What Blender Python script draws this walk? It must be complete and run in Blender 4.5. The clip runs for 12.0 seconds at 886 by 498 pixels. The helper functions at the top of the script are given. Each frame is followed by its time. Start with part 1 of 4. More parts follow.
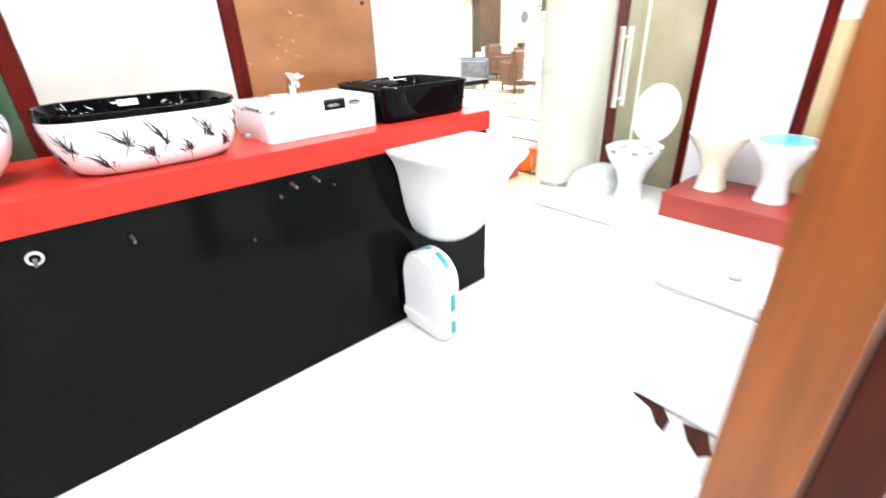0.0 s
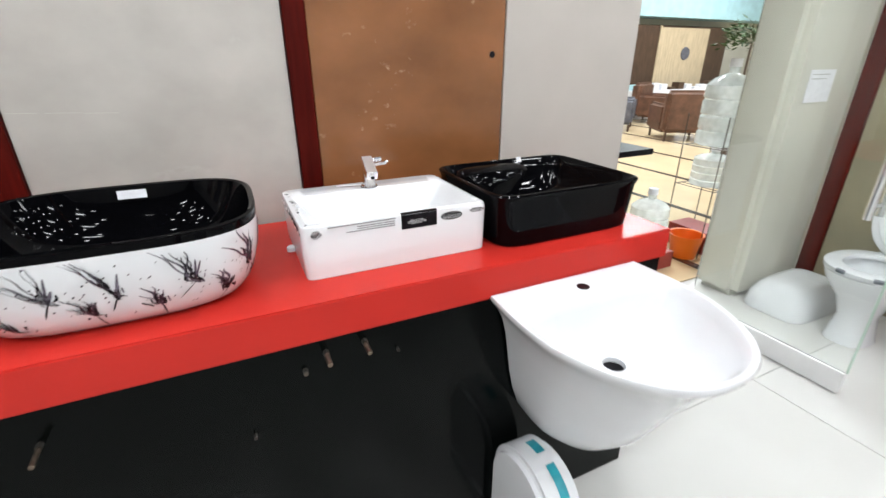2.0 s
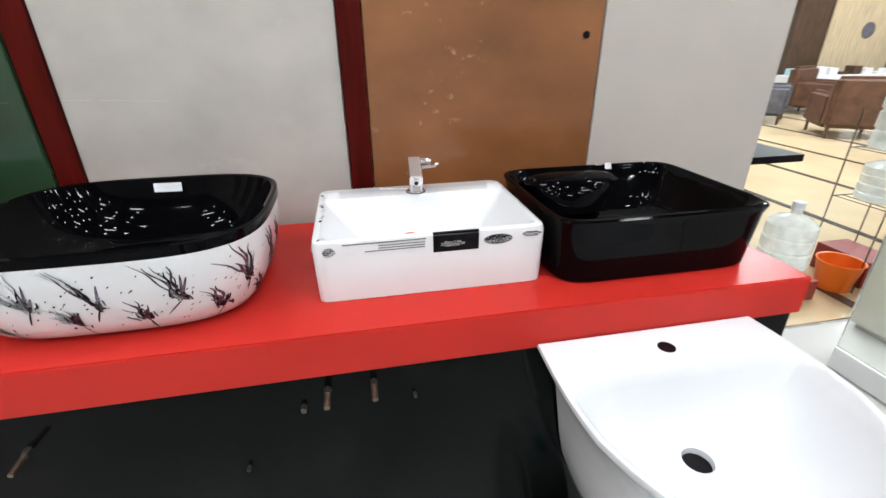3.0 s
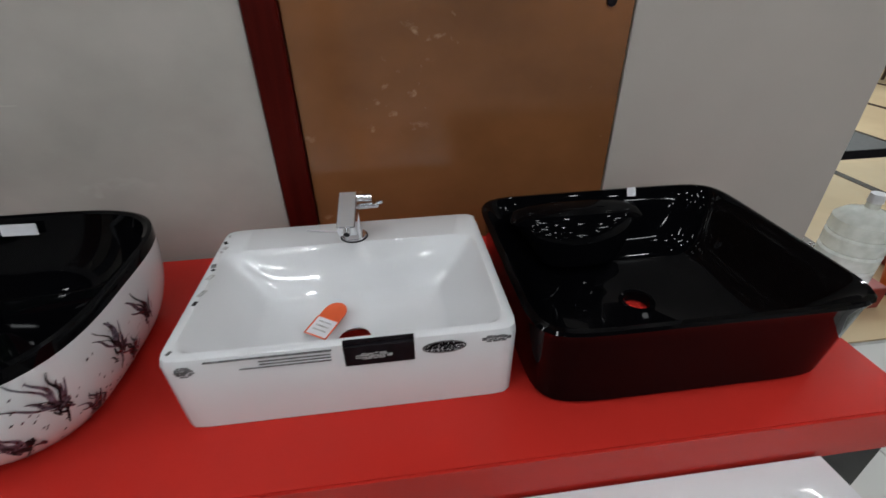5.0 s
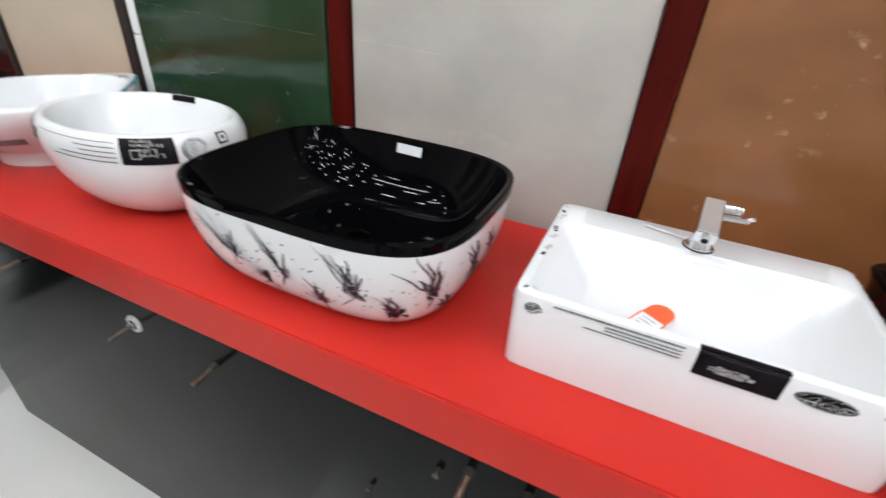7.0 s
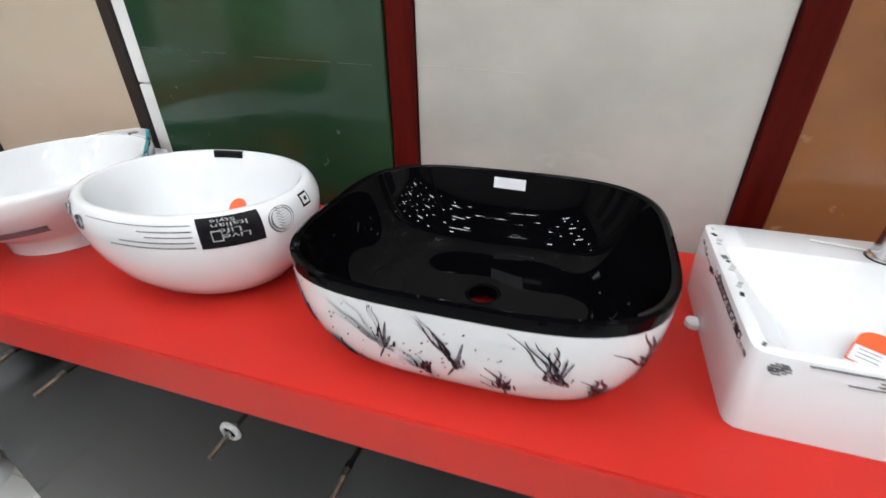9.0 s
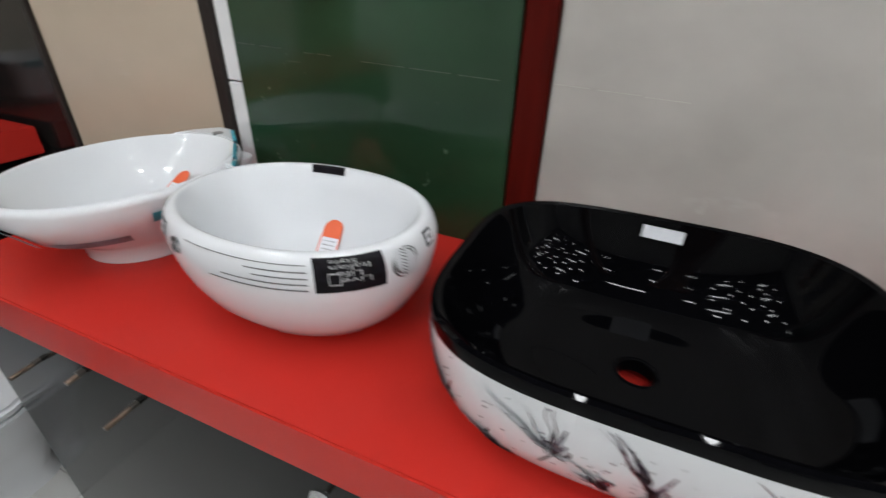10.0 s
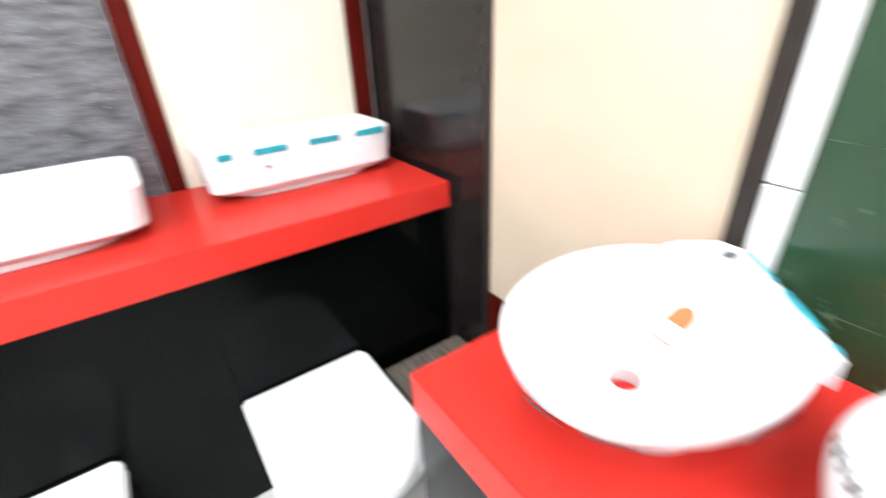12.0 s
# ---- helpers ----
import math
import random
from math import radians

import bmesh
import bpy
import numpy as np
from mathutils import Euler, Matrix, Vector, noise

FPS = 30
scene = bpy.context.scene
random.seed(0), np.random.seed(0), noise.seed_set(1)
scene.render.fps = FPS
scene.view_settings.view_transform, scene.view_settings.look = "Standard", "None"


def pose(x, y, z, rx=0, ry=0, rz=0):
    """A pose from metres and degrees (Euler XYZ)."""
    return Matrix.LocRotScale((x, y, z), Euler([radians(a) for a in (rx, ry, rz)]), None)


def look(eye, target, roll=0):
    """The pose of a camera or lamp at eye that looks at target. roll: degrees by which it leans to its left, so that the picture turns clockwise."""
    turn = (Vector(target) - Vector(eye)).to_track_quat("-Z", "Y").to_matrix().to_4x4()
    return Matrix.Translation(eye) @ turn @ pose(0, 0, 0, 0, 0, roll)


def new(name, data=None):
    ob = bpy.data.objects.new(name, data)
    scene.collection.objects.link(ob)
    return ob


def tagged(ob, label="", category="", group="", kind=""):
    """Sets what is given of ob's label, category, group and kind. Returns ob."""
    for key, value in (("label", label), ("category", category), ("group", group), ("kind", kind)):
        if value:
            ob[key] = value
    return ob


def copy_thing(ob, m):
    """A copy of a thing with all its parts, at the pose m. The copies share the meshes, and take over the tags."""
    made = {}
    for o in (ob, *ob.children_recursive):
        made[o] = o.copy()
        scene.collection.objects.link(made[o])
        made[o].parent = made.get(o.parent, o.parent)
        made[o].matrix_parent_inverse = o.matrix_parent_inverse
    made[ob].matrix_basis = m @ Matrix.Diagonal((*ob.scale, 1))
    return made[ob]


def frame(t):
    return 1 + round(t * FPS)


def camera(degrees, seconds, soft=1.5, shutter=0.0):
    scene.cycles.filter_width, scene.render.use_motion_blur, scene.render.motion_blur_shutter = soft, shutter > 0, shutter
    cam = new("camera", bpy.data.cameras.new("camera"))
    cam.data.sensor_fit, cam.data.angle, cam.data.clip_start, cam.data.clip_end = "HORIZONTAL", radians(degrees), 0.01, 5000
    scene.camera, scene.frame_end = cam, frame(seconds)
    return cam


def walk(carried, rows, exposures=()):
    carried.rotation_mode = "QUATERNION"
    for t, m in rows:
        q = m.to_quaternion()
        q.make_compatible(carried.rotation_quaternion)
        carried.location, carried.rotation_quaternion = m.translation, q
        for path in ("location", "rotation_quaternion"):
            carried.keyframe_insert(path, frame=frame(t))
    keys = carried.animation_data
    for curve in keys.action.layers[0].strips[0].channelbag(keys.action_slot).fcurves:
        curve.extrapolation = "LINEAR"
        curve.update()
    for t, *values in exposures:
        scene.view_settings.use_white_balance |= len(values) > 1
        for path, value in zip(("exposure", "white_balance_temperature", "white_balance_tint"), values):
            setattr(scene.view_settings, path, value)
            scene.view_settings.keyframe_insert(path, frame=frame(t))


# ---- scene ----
cam = camera(89.63, 12.0, soft=1.5, shutter=0.5)
PATH = [
    (0, (-0.228, 2.990, 1.245), (0.942, 4.350, 0.360), -2.1),
    (0.5, (-0.124, 3.185, 1.277), (0.926, 4.678, 0.460), -1.6),
    (1, (0.036, 3.369, 1.338), (0.982, 4.946, 0.552), 0.4),
    (1.5, (0.153, 3.512, 1.349), (1.029, 5.128, 0.561), -0.3),
    (2, (0.246, 3.648, 1.351), (1.032, 5.313, 0.568), -0.1),
    (2.5, (0.366, 3.763, 1.357), (0.966, 5.490, 0.548), -0.1),
    (2.7, (0.420, 3.773, 1.349), (0.857, 5.550, 0.542), -1.3),
    (4.3, (0.489, 4.066, 1.410), (0.696, 5.704, 0.281), 0.1),
    (4.5, (0.550, 4.086, 1.412), (0.730, 5.755, 0.324), -1.1),
    (5, (0.654, 4.145, 1.419), (0.852, 5.829, 0.358), -1.2),
    (5.5, (0.676, 4.163, 1.420), (0.780, 5.857, 0.362), 1.3),
    (6, (0.644, 4.160, 1.417), (0.378, 5.843, 0.369), 1.0),
    (6.5, (0.546, 4.170, 1.392), (0.011, 5.772, 0.322), 3.4),
    (7, (0.444, 4.087, 1.360), (-0.214, 5.678, 0.343), 4.7),
    (7.2, (0.415, 4.063, 1.349), (-0.282, 5.689, 0.417), 2.5),
    (8.8, (0.151, 4.086, 1.367), (-0.376, 5.735, 0.367), -0.2),
    (9, (0.139, 4.114, 1.375), (-0.400, 5.752, 0.363), -0.9),
    (9.5, (0.059, 4.170, 1.376), (-0.492, 5.803, 0.361), -0.5),
    (10, (-0.065, 4.191, 1.378), (-0.722, 5.788, 0.370), 2.0),
    (10.5, (-0.243, 4.190, 1.399), (-0.961, 5.769, 0.403), 1.4),
    (11, (-0.385, 4.165, 1.377), (-1.159, 5.728, 0.398), 0.6),
    (11.5, (-0.516, 4.182, 1.390), (-1.527, 5.610, 0.422), -0.2),
    (12, (-0.704, 4.192, 1.442), (-2.168, 5.183, 0.507), -2.5),
]
EXPOSURES = [(0, 1.3), (0.5, 1.1), (1.0, 0.12), (1.5, 0.22), (2.0, -0.02), (2.5, -0.12), (4.5, -0.75), (5.0, -1.32), (5.5, -1.1), (6.0, -0.3), (6.5, 0.2),
             (7.0, -0.18), (9.0, -0.2), (9.5, -0.62), (10.0, -0.66), (10.5, -0.92), (11.0, -0.5), (11.5, -0.08), (11.7, 0.55), (12.0, 1.15)]
walk(cam, [(t, look(eye, target, roll)) for t, eye, target, roll in PATH], EXPOSURES)

# ---- world and ceiling light ----
world = bpy.data.worlds.new("world")
scene.world = world
world.use_nodes = True
world.node_tree.nodes["Background"].inputs["Color"].default_value = (0.85, 0.92, 1.0, 1)
world.node_tree.nodes["Background"].inputs["Strength"].default_value = 0.25
LAMP = 1.9       # watts of each ceiling batten, beside its glowing tube
MALL_LAMP = 130.0
TUBE_GLOW = 140.0
CEILING = 3.0


# ---- materials ----
def mat(name, color, rough=0.5, metal=0.0, vary=0.06, scale=6.0, fine=60.0, bump=0.0, coat=0.0, second=None, mix=0.0, streak=(1, 1, 1), spec=0.5, random_piece=0.0):
    """Base colour varied at two scales, with fine relief."""
    m = bpy.data.materials.new(name)
    m.use_nodes = True
    n, l = m.node_tree.nodes, m.node_tree.links
    b = n["Principled BSDF"]
    co = n.new("ShaderNodeTexCoord")
    mp = n.new("ShaderNodeMapping")
    mp.inputs["Scale"].default_value = streak
    l.new(co.outputs["Object"], mp.inputs["Vector"])
    big = n.new("ShaderNodeTexNoise")
    big.inputs["Scale"].default_value, big.inputs["Detail"].default_value = scale, 5
    small = n.new("ShaderNodeTexNoise")
    small.inputs["Scale"].default_value, small.inputs["Detail"].default_value = fine, 3
    l.new(mp.outputs[0], big.inputs["Vector"])
    l.new(mp.outputs[0], small.inputs["Vector"])
    dark = [c * (1 - vary * 2) for c in color]
    light = [min(1, c * (1 + vary * 1.5)) for c in color]
    ramp = n.new("ShaderNodeValToRGB")
    ramp.color_ramp.elements[0].position, ramp.color_ramp.elements[1].position = 0.3, 0.7
    ramp.color_ramp.elements[0].color, ramp.color_ramp.elements[1].color = (*dark, 1), (*light, 1)
    l.new(big.outputs["Fac"], ramp.inputs["Fac"])
    out = ramp.outputs[0]
    if second:
        sel = n.new("ShaderNodeValToRGB")
        sel.color_ramp.elements[0].position, sel.color_ramp.elements[1].position = 0.62, 0.7
        sel.color_ramp.elements[1].color = (mix, mix, mix, 1)
        l.new(small.outputs["Fac"], sel.inputs["Fac"])
        mx = n.new("ShaderNodeMix")
        mx.data_type = "RGBA"
        l.new(sel.outputs[0], mx.inputs["Factor"])
        l.new(out, mx.inputs["A"])
        mx.inputs["B"].default_value = (*second, 1)
        out = mx.outputs["Result"]
    if random_piece:
        info = n.new("ShaderNodeObjectInfo")
        rng = n.new("ShaderNodeMapRange")
        rng.inputs["To Min"].default_value, rng.inputs["To Max"].default_value = 1 - random_piece, 1 + random_piece
        l.new(info.outputs["Random"], rng.inputs["Value"])
        hsv = n.new("ShaderNodeHueSaturation")
        l.new(rng.outputs[0], hsv.inputs["Value"])
        l.new(out, hsv.inputs["Color"])
        out = hsv.outputs[0]
    l.new(out, b.inputs["Base Color"])
    r = n.new("ShaderNodeMapRange")
    r.inputs["To Min"].default_value, r.inputs["To Max"].default_value = max(0.02, rough * 0.93), min(1, rough * 1.08)
    l.new(small.outputs["Fac"], r.inputs["Value"])
    l.new(r.outputs[0], b.inputs["Roughness"])
    b.inputs["Metallic"].default_value = metal
    b.inputs["Coat Weight"].default_value = coat
    b.inputs["Specular IOR Level"].default_value = spec
    b.inputs["Coat Roughness"].default_value = 0.04
    if bump:
        bp = n.new("ShaderNodeBump")
        bp.inputs["Strength"].default_value, bp.inputs["Distance"].default_value = bump, 0.004
        l.new(small.outputs["Fac"], bp.inputs["Height"])
        l.new(bp.outputs[0], b.inputs["Normal"])
    return m


def glow(name, color, strength):
    m = bpy.data.materials.new(name)
    m.use_nodes = True
    b = m.node_tree.nodes["Principled BSDF"]
    b.inputs["Base Color"].default_value = (*color, 1)
    b.inputs["Emission Color"].default_value = (*color, 1)
    b.inputs["Emission Strength"].default_value = strength
    return m


def clear(name, color, rough=0.02, ior=1.45):
    m = bpy.data.materials.new(name)
    m.use_nodes = True
    b = m.node_tree.nodes["Principled BSDF"]
    b.inputs["Base Color"].default_value = (*color, 1)
    b.inputs["Roughness"].default_value, b.inputs["IOR"].default_value = rough, ior
    b.inputs["Transmission Weight"].default_value = 1.0
    return m


def scratched(name, color, mark, rough, amount=0.5, vary=0.1, lines=(5, 5, 34), tilt=0.12, speck_scale=38, cloud=2.6):
    """Polished stone panel with cloudy patches and short pale scuffs."""
    m = mat(name, color, rough, vary=vary, scale=cloud, fine=24, streak=(0.8, 0.8, 1.1))
    n, l = m.node_tree.nodes, m.node_tree.links
    b = n["Principled BSDF"]
    src = b.inputs["Base Color"].links[0].from_socket
    co = n["Texture Coordinate"]
    mp = n.new("ShaderNodeMapping")
    mp.inputs["Scale"].default_value = lines
    mp.inputs["Rotation"].default_value = (0, tilt, 0)
    l.new(co.outputs["Object"], mp.inputs["Vector"])
    t = n.new("ShaderNodeTexNoise")
    t.inputs["Scale"].default_value, t.inputs["Detail"].default_value = 1.6, 6
    l.new(mp.outputs[0], t.inputs["Vector"])
    rp = n.new("ShaderNodeValToRGB")
    rp.color_ramp.elements[0].position, rp.color_ramp.elements[1].position = 0.68, 0.80
    rp.color_ramp.elements[1].color = (amount, amount, amount, 1)
    where = n.new("ShaderNodeTexNoise")
    where.inputs["Scale"].default_value, where.inputs["Detail"].default_value = 3.1, 2
    l.new(co.outputs["Object"], where.inputs["Vector"])
    gate = n.new("ShaderNodeMapRange")
    gate.inputs["From Min"].default_value, gate.inputs["From Max"].default_value = 0.38, 0.60
    gate.inputs["To Min"].default_value, gate.inputs["To Max"].default_value = 0.78, 1.06
    l.new(where.outputs["Fac"], gate.inputs["Value"])
    speck = n.new("ShaderNodeTexNoise")
    speck.inputs["Scale"].default_value, speck.inputs["Detail"].default_value = speck_scale, 4
    l.new(co.outputs["Object"], speck.inputs["Vector"])
    most = n.new("ShaderNodeMath")
    most.operation = "MAXIMUM"
    l.new(t.outputs["Fac"], most.inputs[0])
    l.new(speck.outputs["Fac"], most.inputs[1])
    times = n.new("ShaderNodeMath")
    times.operation = "MULTIPLY"
    l.new(most.outputs[0], times.inputs[0])
    l.new(gate.outputs[0], times.inputs[1])
    l.new(times.outputs[0], rp.inputs["Fac"])
    mx = n.new("ShaderNodeMix")
    mx.data_type = "RGBA"
    mx.inputs["B"].default_value = (*mark, 1)
    l.new(rp.outputs[0], mx.inputs["Factor"])
    l.new(src, mx.inputs["A"])
    l.new(mx.outputs["Result"], b.inputs["Base Color"])
    return m


PORCELAIN = mat("white_porcelain", (0.70, 0.71, 0.732), 0.16, vary=0.015, scale=4, coat=0.5, spec=0.15)
CREAM = mat("cream_porcelain", (0.74, 0.71, 0.60), 0.14, vary=0.02, scale=4, coat=0.5)
BLACKCER = mat("black_glazed_ceramic", (0.0015, 0.0015, 0.002), 0.03, vary=0.1, scale=5, spec=0.075)
RED = mat("red_laminate", (0.50, 0.026, 0.019), 0.26, vary=0.04, scale=2.5, fine=9, spec=0.16)
REDPLINTH = mat("red_painted_board", (0.28, 0.032, 0.024), 0.4, vary=0.08, scale=4)
BLACKPANEL = mat("black_glossy_panel", (0.001, 0.0016, 0.0014), 0.15, vary=0.2, scale=2, fine=12, spec=0.08)
POSTRED = mat("dark_red_varnished_wood", (0.066, 0.0045, 0.003), 0.35, vary=0.2, scale=3, fine=40, streak=(12, 12, 1), bump=0.04, spec=0.06)
GREYTILE = scratched("pale_grey_stone_tile", (0.42, 0.395, 0.365), (0.60, 0.58, 0.55), 0.24, 0.3, 0.05, (4, 4, 9), 0.3, 16, 7.0)
PINKTILE = mat("pale_warm_grey_tile", (0.43, 0.395, 0.365), 0.3, vary=0.03, scale=3)
BROWN = scratched("polished_brown_tile", (0.20, 0.080, 0.030), (0.50, 0.35, 0.22), 0.14, 0.55, 0.12, (9, 9, 12), 0.5, 30, 5.0)
GREEN = scratched("polished_green_tile", (0.015, 0.043, 0.020), (0.28, 0.36, 0.29), 0.10, 0.42, 0.22, (1.6, 1.6, 60), -0.09, 44)
BEIGE = scratched("polished_beige_tile", (0.54, 0.45, 0.35), (0.62, 0.55, 0.46), 0.2, 0.2, 0.04)
CREAMTILE = mat("ivory_tile", (0.66, 0.61, 0.51), 0.22, vary=0.03, scale=3)
CHARCOAL = mat("charcoal_polished_tile", (0.014, 0.012, 0.0115), 0.16, vary=0.2, scale=4, fine=40, streak=(1, 1, 4), spec=0.28)
SLATE = mat("grey_streaked_tile", (0.10, 0.10, 0.11), 0.3, vary=0.3, scale=5, fine=30, streak=(2, 2, 9), second=(0.4, 0.4, 0.42), mix=0.5)
TANTILE = mat("olive_tan_polished_tile", (0.26, 0.23, 0.155), 0.15, vary=0.12, scale=2.5)
FLOORTILE = mat("white_polished_floor_tile", (0.63, 0.624, 0.605), 0.14, vary=0.02, scale=1.5, fine=25, random_piece=0.02)
GROUT = mat("grey_grout", (0.42, 0.41, 0.39), 0.9, vary=0.15, scale=20)
SATIN = mat("satin_chrome", (0.80, 0.82, 0.85), 0.34, metal=1.0, vary=0.02)
CHROME = mat("chrome", (0.84, 0.85, 0.87), 0.17, metal=1.0, vary=0.01)
BRASS = mat("weathered_brass", (0.16, 0.12, 0.09), 0.4, metal=0.8, vary=0.2, scale=60)
WHITEPVC = mat("white_plastic", (0.76, 0.76, 0.76), 0.35, vary=0.03)
TAPE = mat("teal_packing_tape", (0.02, 0.27, 0.33), 0.3, vary=0.15, scale=30)
GREYTAPE = mat("grey_tape", (0.16, 0.17, 0.20), 0.45, vary=0.2, scale=40)
INK = mat("black_ink", (0.006, 0.005, 0.007), 0.35, vary=0.3, scale=80, spec=0.1)
GREYINK = mat("grey_ink", (0.12, 0.12, 0.125), 0.3, vary=0.4, scale=120, coat=0.3)
FAINT = mat("faded_grey_ink", (0.38, 0.38, 0.38), 0.3, vary=0.2, scale=120)
LABEL = mat("white_paper_label", (0.72, 0.72, 0.76), 0.5, vary=0.03, scale=40)
TAGRED = mat("orange_red_card", (0.75, 0.11, 0.03), 0.5, vary=0.05)
PAINT = mat("white_wall_paint", (0.75, 0.74, 0.71), 0.7, vary=0.03, scale=2, bump=0.05)
COLUMNPAINT = mat("ivory_pier_paint", (0.52, 0.51, 0.45), 0.4, vary=0.04, scale=2)
CEILPAINT = mat("dark_ceiling_paint", (0.035, 0.035, 0.037), 0.8, vary=0.03, scale=2)
TIMBER = mat("orange_varnished_timber", (0.22, 0.056, 0.005), 0.4, vary=0.16, scale=3, fine=30, streak=(14, 14, 1), bump=0.05)
# dark brown holding shade: the post's inner edge and the toilet's rear hollows
SHADEBROWN = mat("dark_brown_timber_and_shade", (0.05, 0.009, 0.005), 0.4, vary=0.2, scale=3, fine=30, streak=(14, 14, 1), spec=0.12)
CARDBOARD = mat("tan_board", (0.40, 0.29, 0.16), 0.6, vary=0.08, scale=3)
BOARD = mat("weathered_grey_brown_board", (0.10, 0.085, 0.07), 0.7, vary=0.35, scale=6, fine=30, streak=(2, 22, 2))
WATERBLUE = mat("pale_blue_film", (0.10, 0.42, 0.62), 0.15, vary=0.08, scale=9)
ORANGE = mat("orange_plastic", (0.85, 0.17, 0.01), 0.4, vary=0.04)
WIRE = mat("dark_steel_wire", (0.10, 0.09, 0.08), 0.4, metal=0.8, vary=0.1)
GLASS = clear("clear_glass", (0.97, 1.0, 0.98), 0.0, 1.45)
BOTTLE = mat("clear_bottle_plastic", (0.82, 0.88, 0.88), 0.12, vary=0.08, scale=20)
BOTTLE.node_tree.nodes["Principled BSDF"].inputs["Alpha"].default_value = 0.6
MALLTILE = mat("tan_mall_floor", (0.62, 0.48, 0.30), 0.2, vary=0.06, scale=1.2)
MALLBAND = mat("dark_stone_band", (0.07, 0.045, 0.035), 0.25, vary=0.2, scale=4)
SOFA = mat("brown_leather", (0.11, 0.05, 0.03), 0.45, vary=0.2, scale=8, bump=0.1)
DARKWOOD = mat("dark_brown_wood", (0.07, 0.04, 0.025), 0.4, vary=0.2, scale=4, streak=(8, 8, 1))
PALEWOOD = mat("pale_wood_veneer", (0.50, 0.40, 0.27), 0.35, vary=0.1, scale=3, streak=(8, 8, 1))
SKYBLUE = mat("pale_blue_paint", (0.38, 0.60, 0.66), 0.5, vary=0.05)
LEAF = mat("dark_green_leaf", (0.03, 0.06, 0.018), 0.6, vary=0.3, scale=9, spec=0.2)
GREYCLOTH = mat("grey_upholstery", (0.10, 0.10, 0.12), 0.7, vary=0.2, scale=10)
SCRATCH = mat("pale_scratch", (0.07, 0.095, 0.07), 0.4, vary=0.5, scale=60)
SMOKEINK = mat("smoky_purple_ink", (0.11, 0.095, 0.125), 0.25, vary=0.5, scale=140, coat=0.4)
# colour of the narrow post, and of the strip drawn for a shaded gap
POSTGAP = mat("dark_brown_post_and_gap_shade", (0.024, 0.019, 0.017), 0.35, vary=0.15, scale=5, spec=0.2)
GLASSEDGE = mat("pale_green_glass_edge", (0.50, 0.68, 0.58), 0.15, vary=0.05)
LENS = glow("spot_lens", (0.95, 0.98, 1.0), TUBE_GLOW * 1.5)
TUBE = glow("lamp_tube", (0.93, 0.98, 1.0), TUBE_GLOW)


# ---- mesh helpers ----
def smooth(bm, angle=0.6):
    for f in bm.faces:
        f.smooth = True
    for e in bm.edges:
        if len(e.link_faces) == 2 and e.calc_face_angle(0) > angle:
            e.smooth = False


def part(name, bm, material, parent=None, label="", sharp=0.6):
    bm.normal_update()
    smooth(bm, sharp)
    me = bpy.data.meshes.new(name)
    bm.to_mesh(me)
    bm.free()
    me.materials.append(material)
    ob = new(name, me)
    if parent is not None:
        ob.parent = parent
        ob.matrix_parent_inverse = parent.matrix_basis.inverted()
    if label:
        tagged(ob, label)
    return ob


def thing(name, label, category, x, y, z, group="", kind="", turn=0):
    ob = new(name)
    ob.empty_display_size = 0.05
    ob.matrix_basis = pose(x, y, z, 0, 0, turn)
    return tagged(ob, label, category, group, kind)


def box(x0, x1, y0, y1, z0, z1, bevel=0.0, seg=2, bm=None):
    b = bmesh.new()
    bmesh.ops.create_cube(b, size=1)
    for v in b.verts:
        v.co = Vector(((x0 + x1) / 2 + v.co.x * (x1 - x0), (y0 + y1) / 2 + v.co.y * (y1 - y0), (z0 + z1) / 2 + v.co.z * (z1 - z0)))
    if bevel:
        bmesh.ops.bevel(b, geom=b.edges[:], offset=bevel, segments=seg, affect="EDGES", clamp_overlap=True)
    return merge(bm, b) if bm else b


def merge(a, b):
    m = bpy.data.meshes.new("tmp")
    b.to_mesh(m)
    b.free()
    a.from_mesh(m)
    bpy.data.meshes.remove(m)
    return a


def rod(p, q, r, seg=12, r2=None):
    p, q = Vector(p), Vector(q)
    b = bmesh.new()
    d = q - p
    bmesh.ops.create_cone(b, cap_ends=True, segments=seg, radius1=r, radius2=r if r2 is None else r2, depth=d.length)
    m = Matrix.Translation((p + q) / 2) @ d.to_track_quat("Z", "Y").to_matrix().to_4x4()
    bmesh.ops.transform(b, matrix=m, verts=b.verts)
    return b


def super_xy(th, rx, ry, n):
    c, s = math.cos(th), math.sin(th)
    k = (abs(c) ** n + abs(s) ** n) ** (-1.0 / n)
    return rx * c * k, ry * s * k


def loft(rings, seg=64, cap0=False, cap1=False):
    """rings: (z, cx, cy, rx, ry, n), in order; joined by quads."""
    b = bmesh.new()
    rows = []
    for z, cx, cy, rx, ry, n in rings:
        row = []
        for i in range(seg):
            x, y = super_xy(2 * math.pi * (i + 0.5) / seg, rx, ry, n)
            row.append(b.verts.new((cx + x, cy + y, z)))
        rows.append(row)
    for a, c in zip(rows, rows[1:]):
        for i in range(seg):
            j = (i + 1) % seg
            b.faces.new((a[i], a[j], c[j], c[i]))
    if cap0:
        b.faces.new(rows[0][::-1])
    if cap1:
        b.faces.new(rows[-1])
    return b


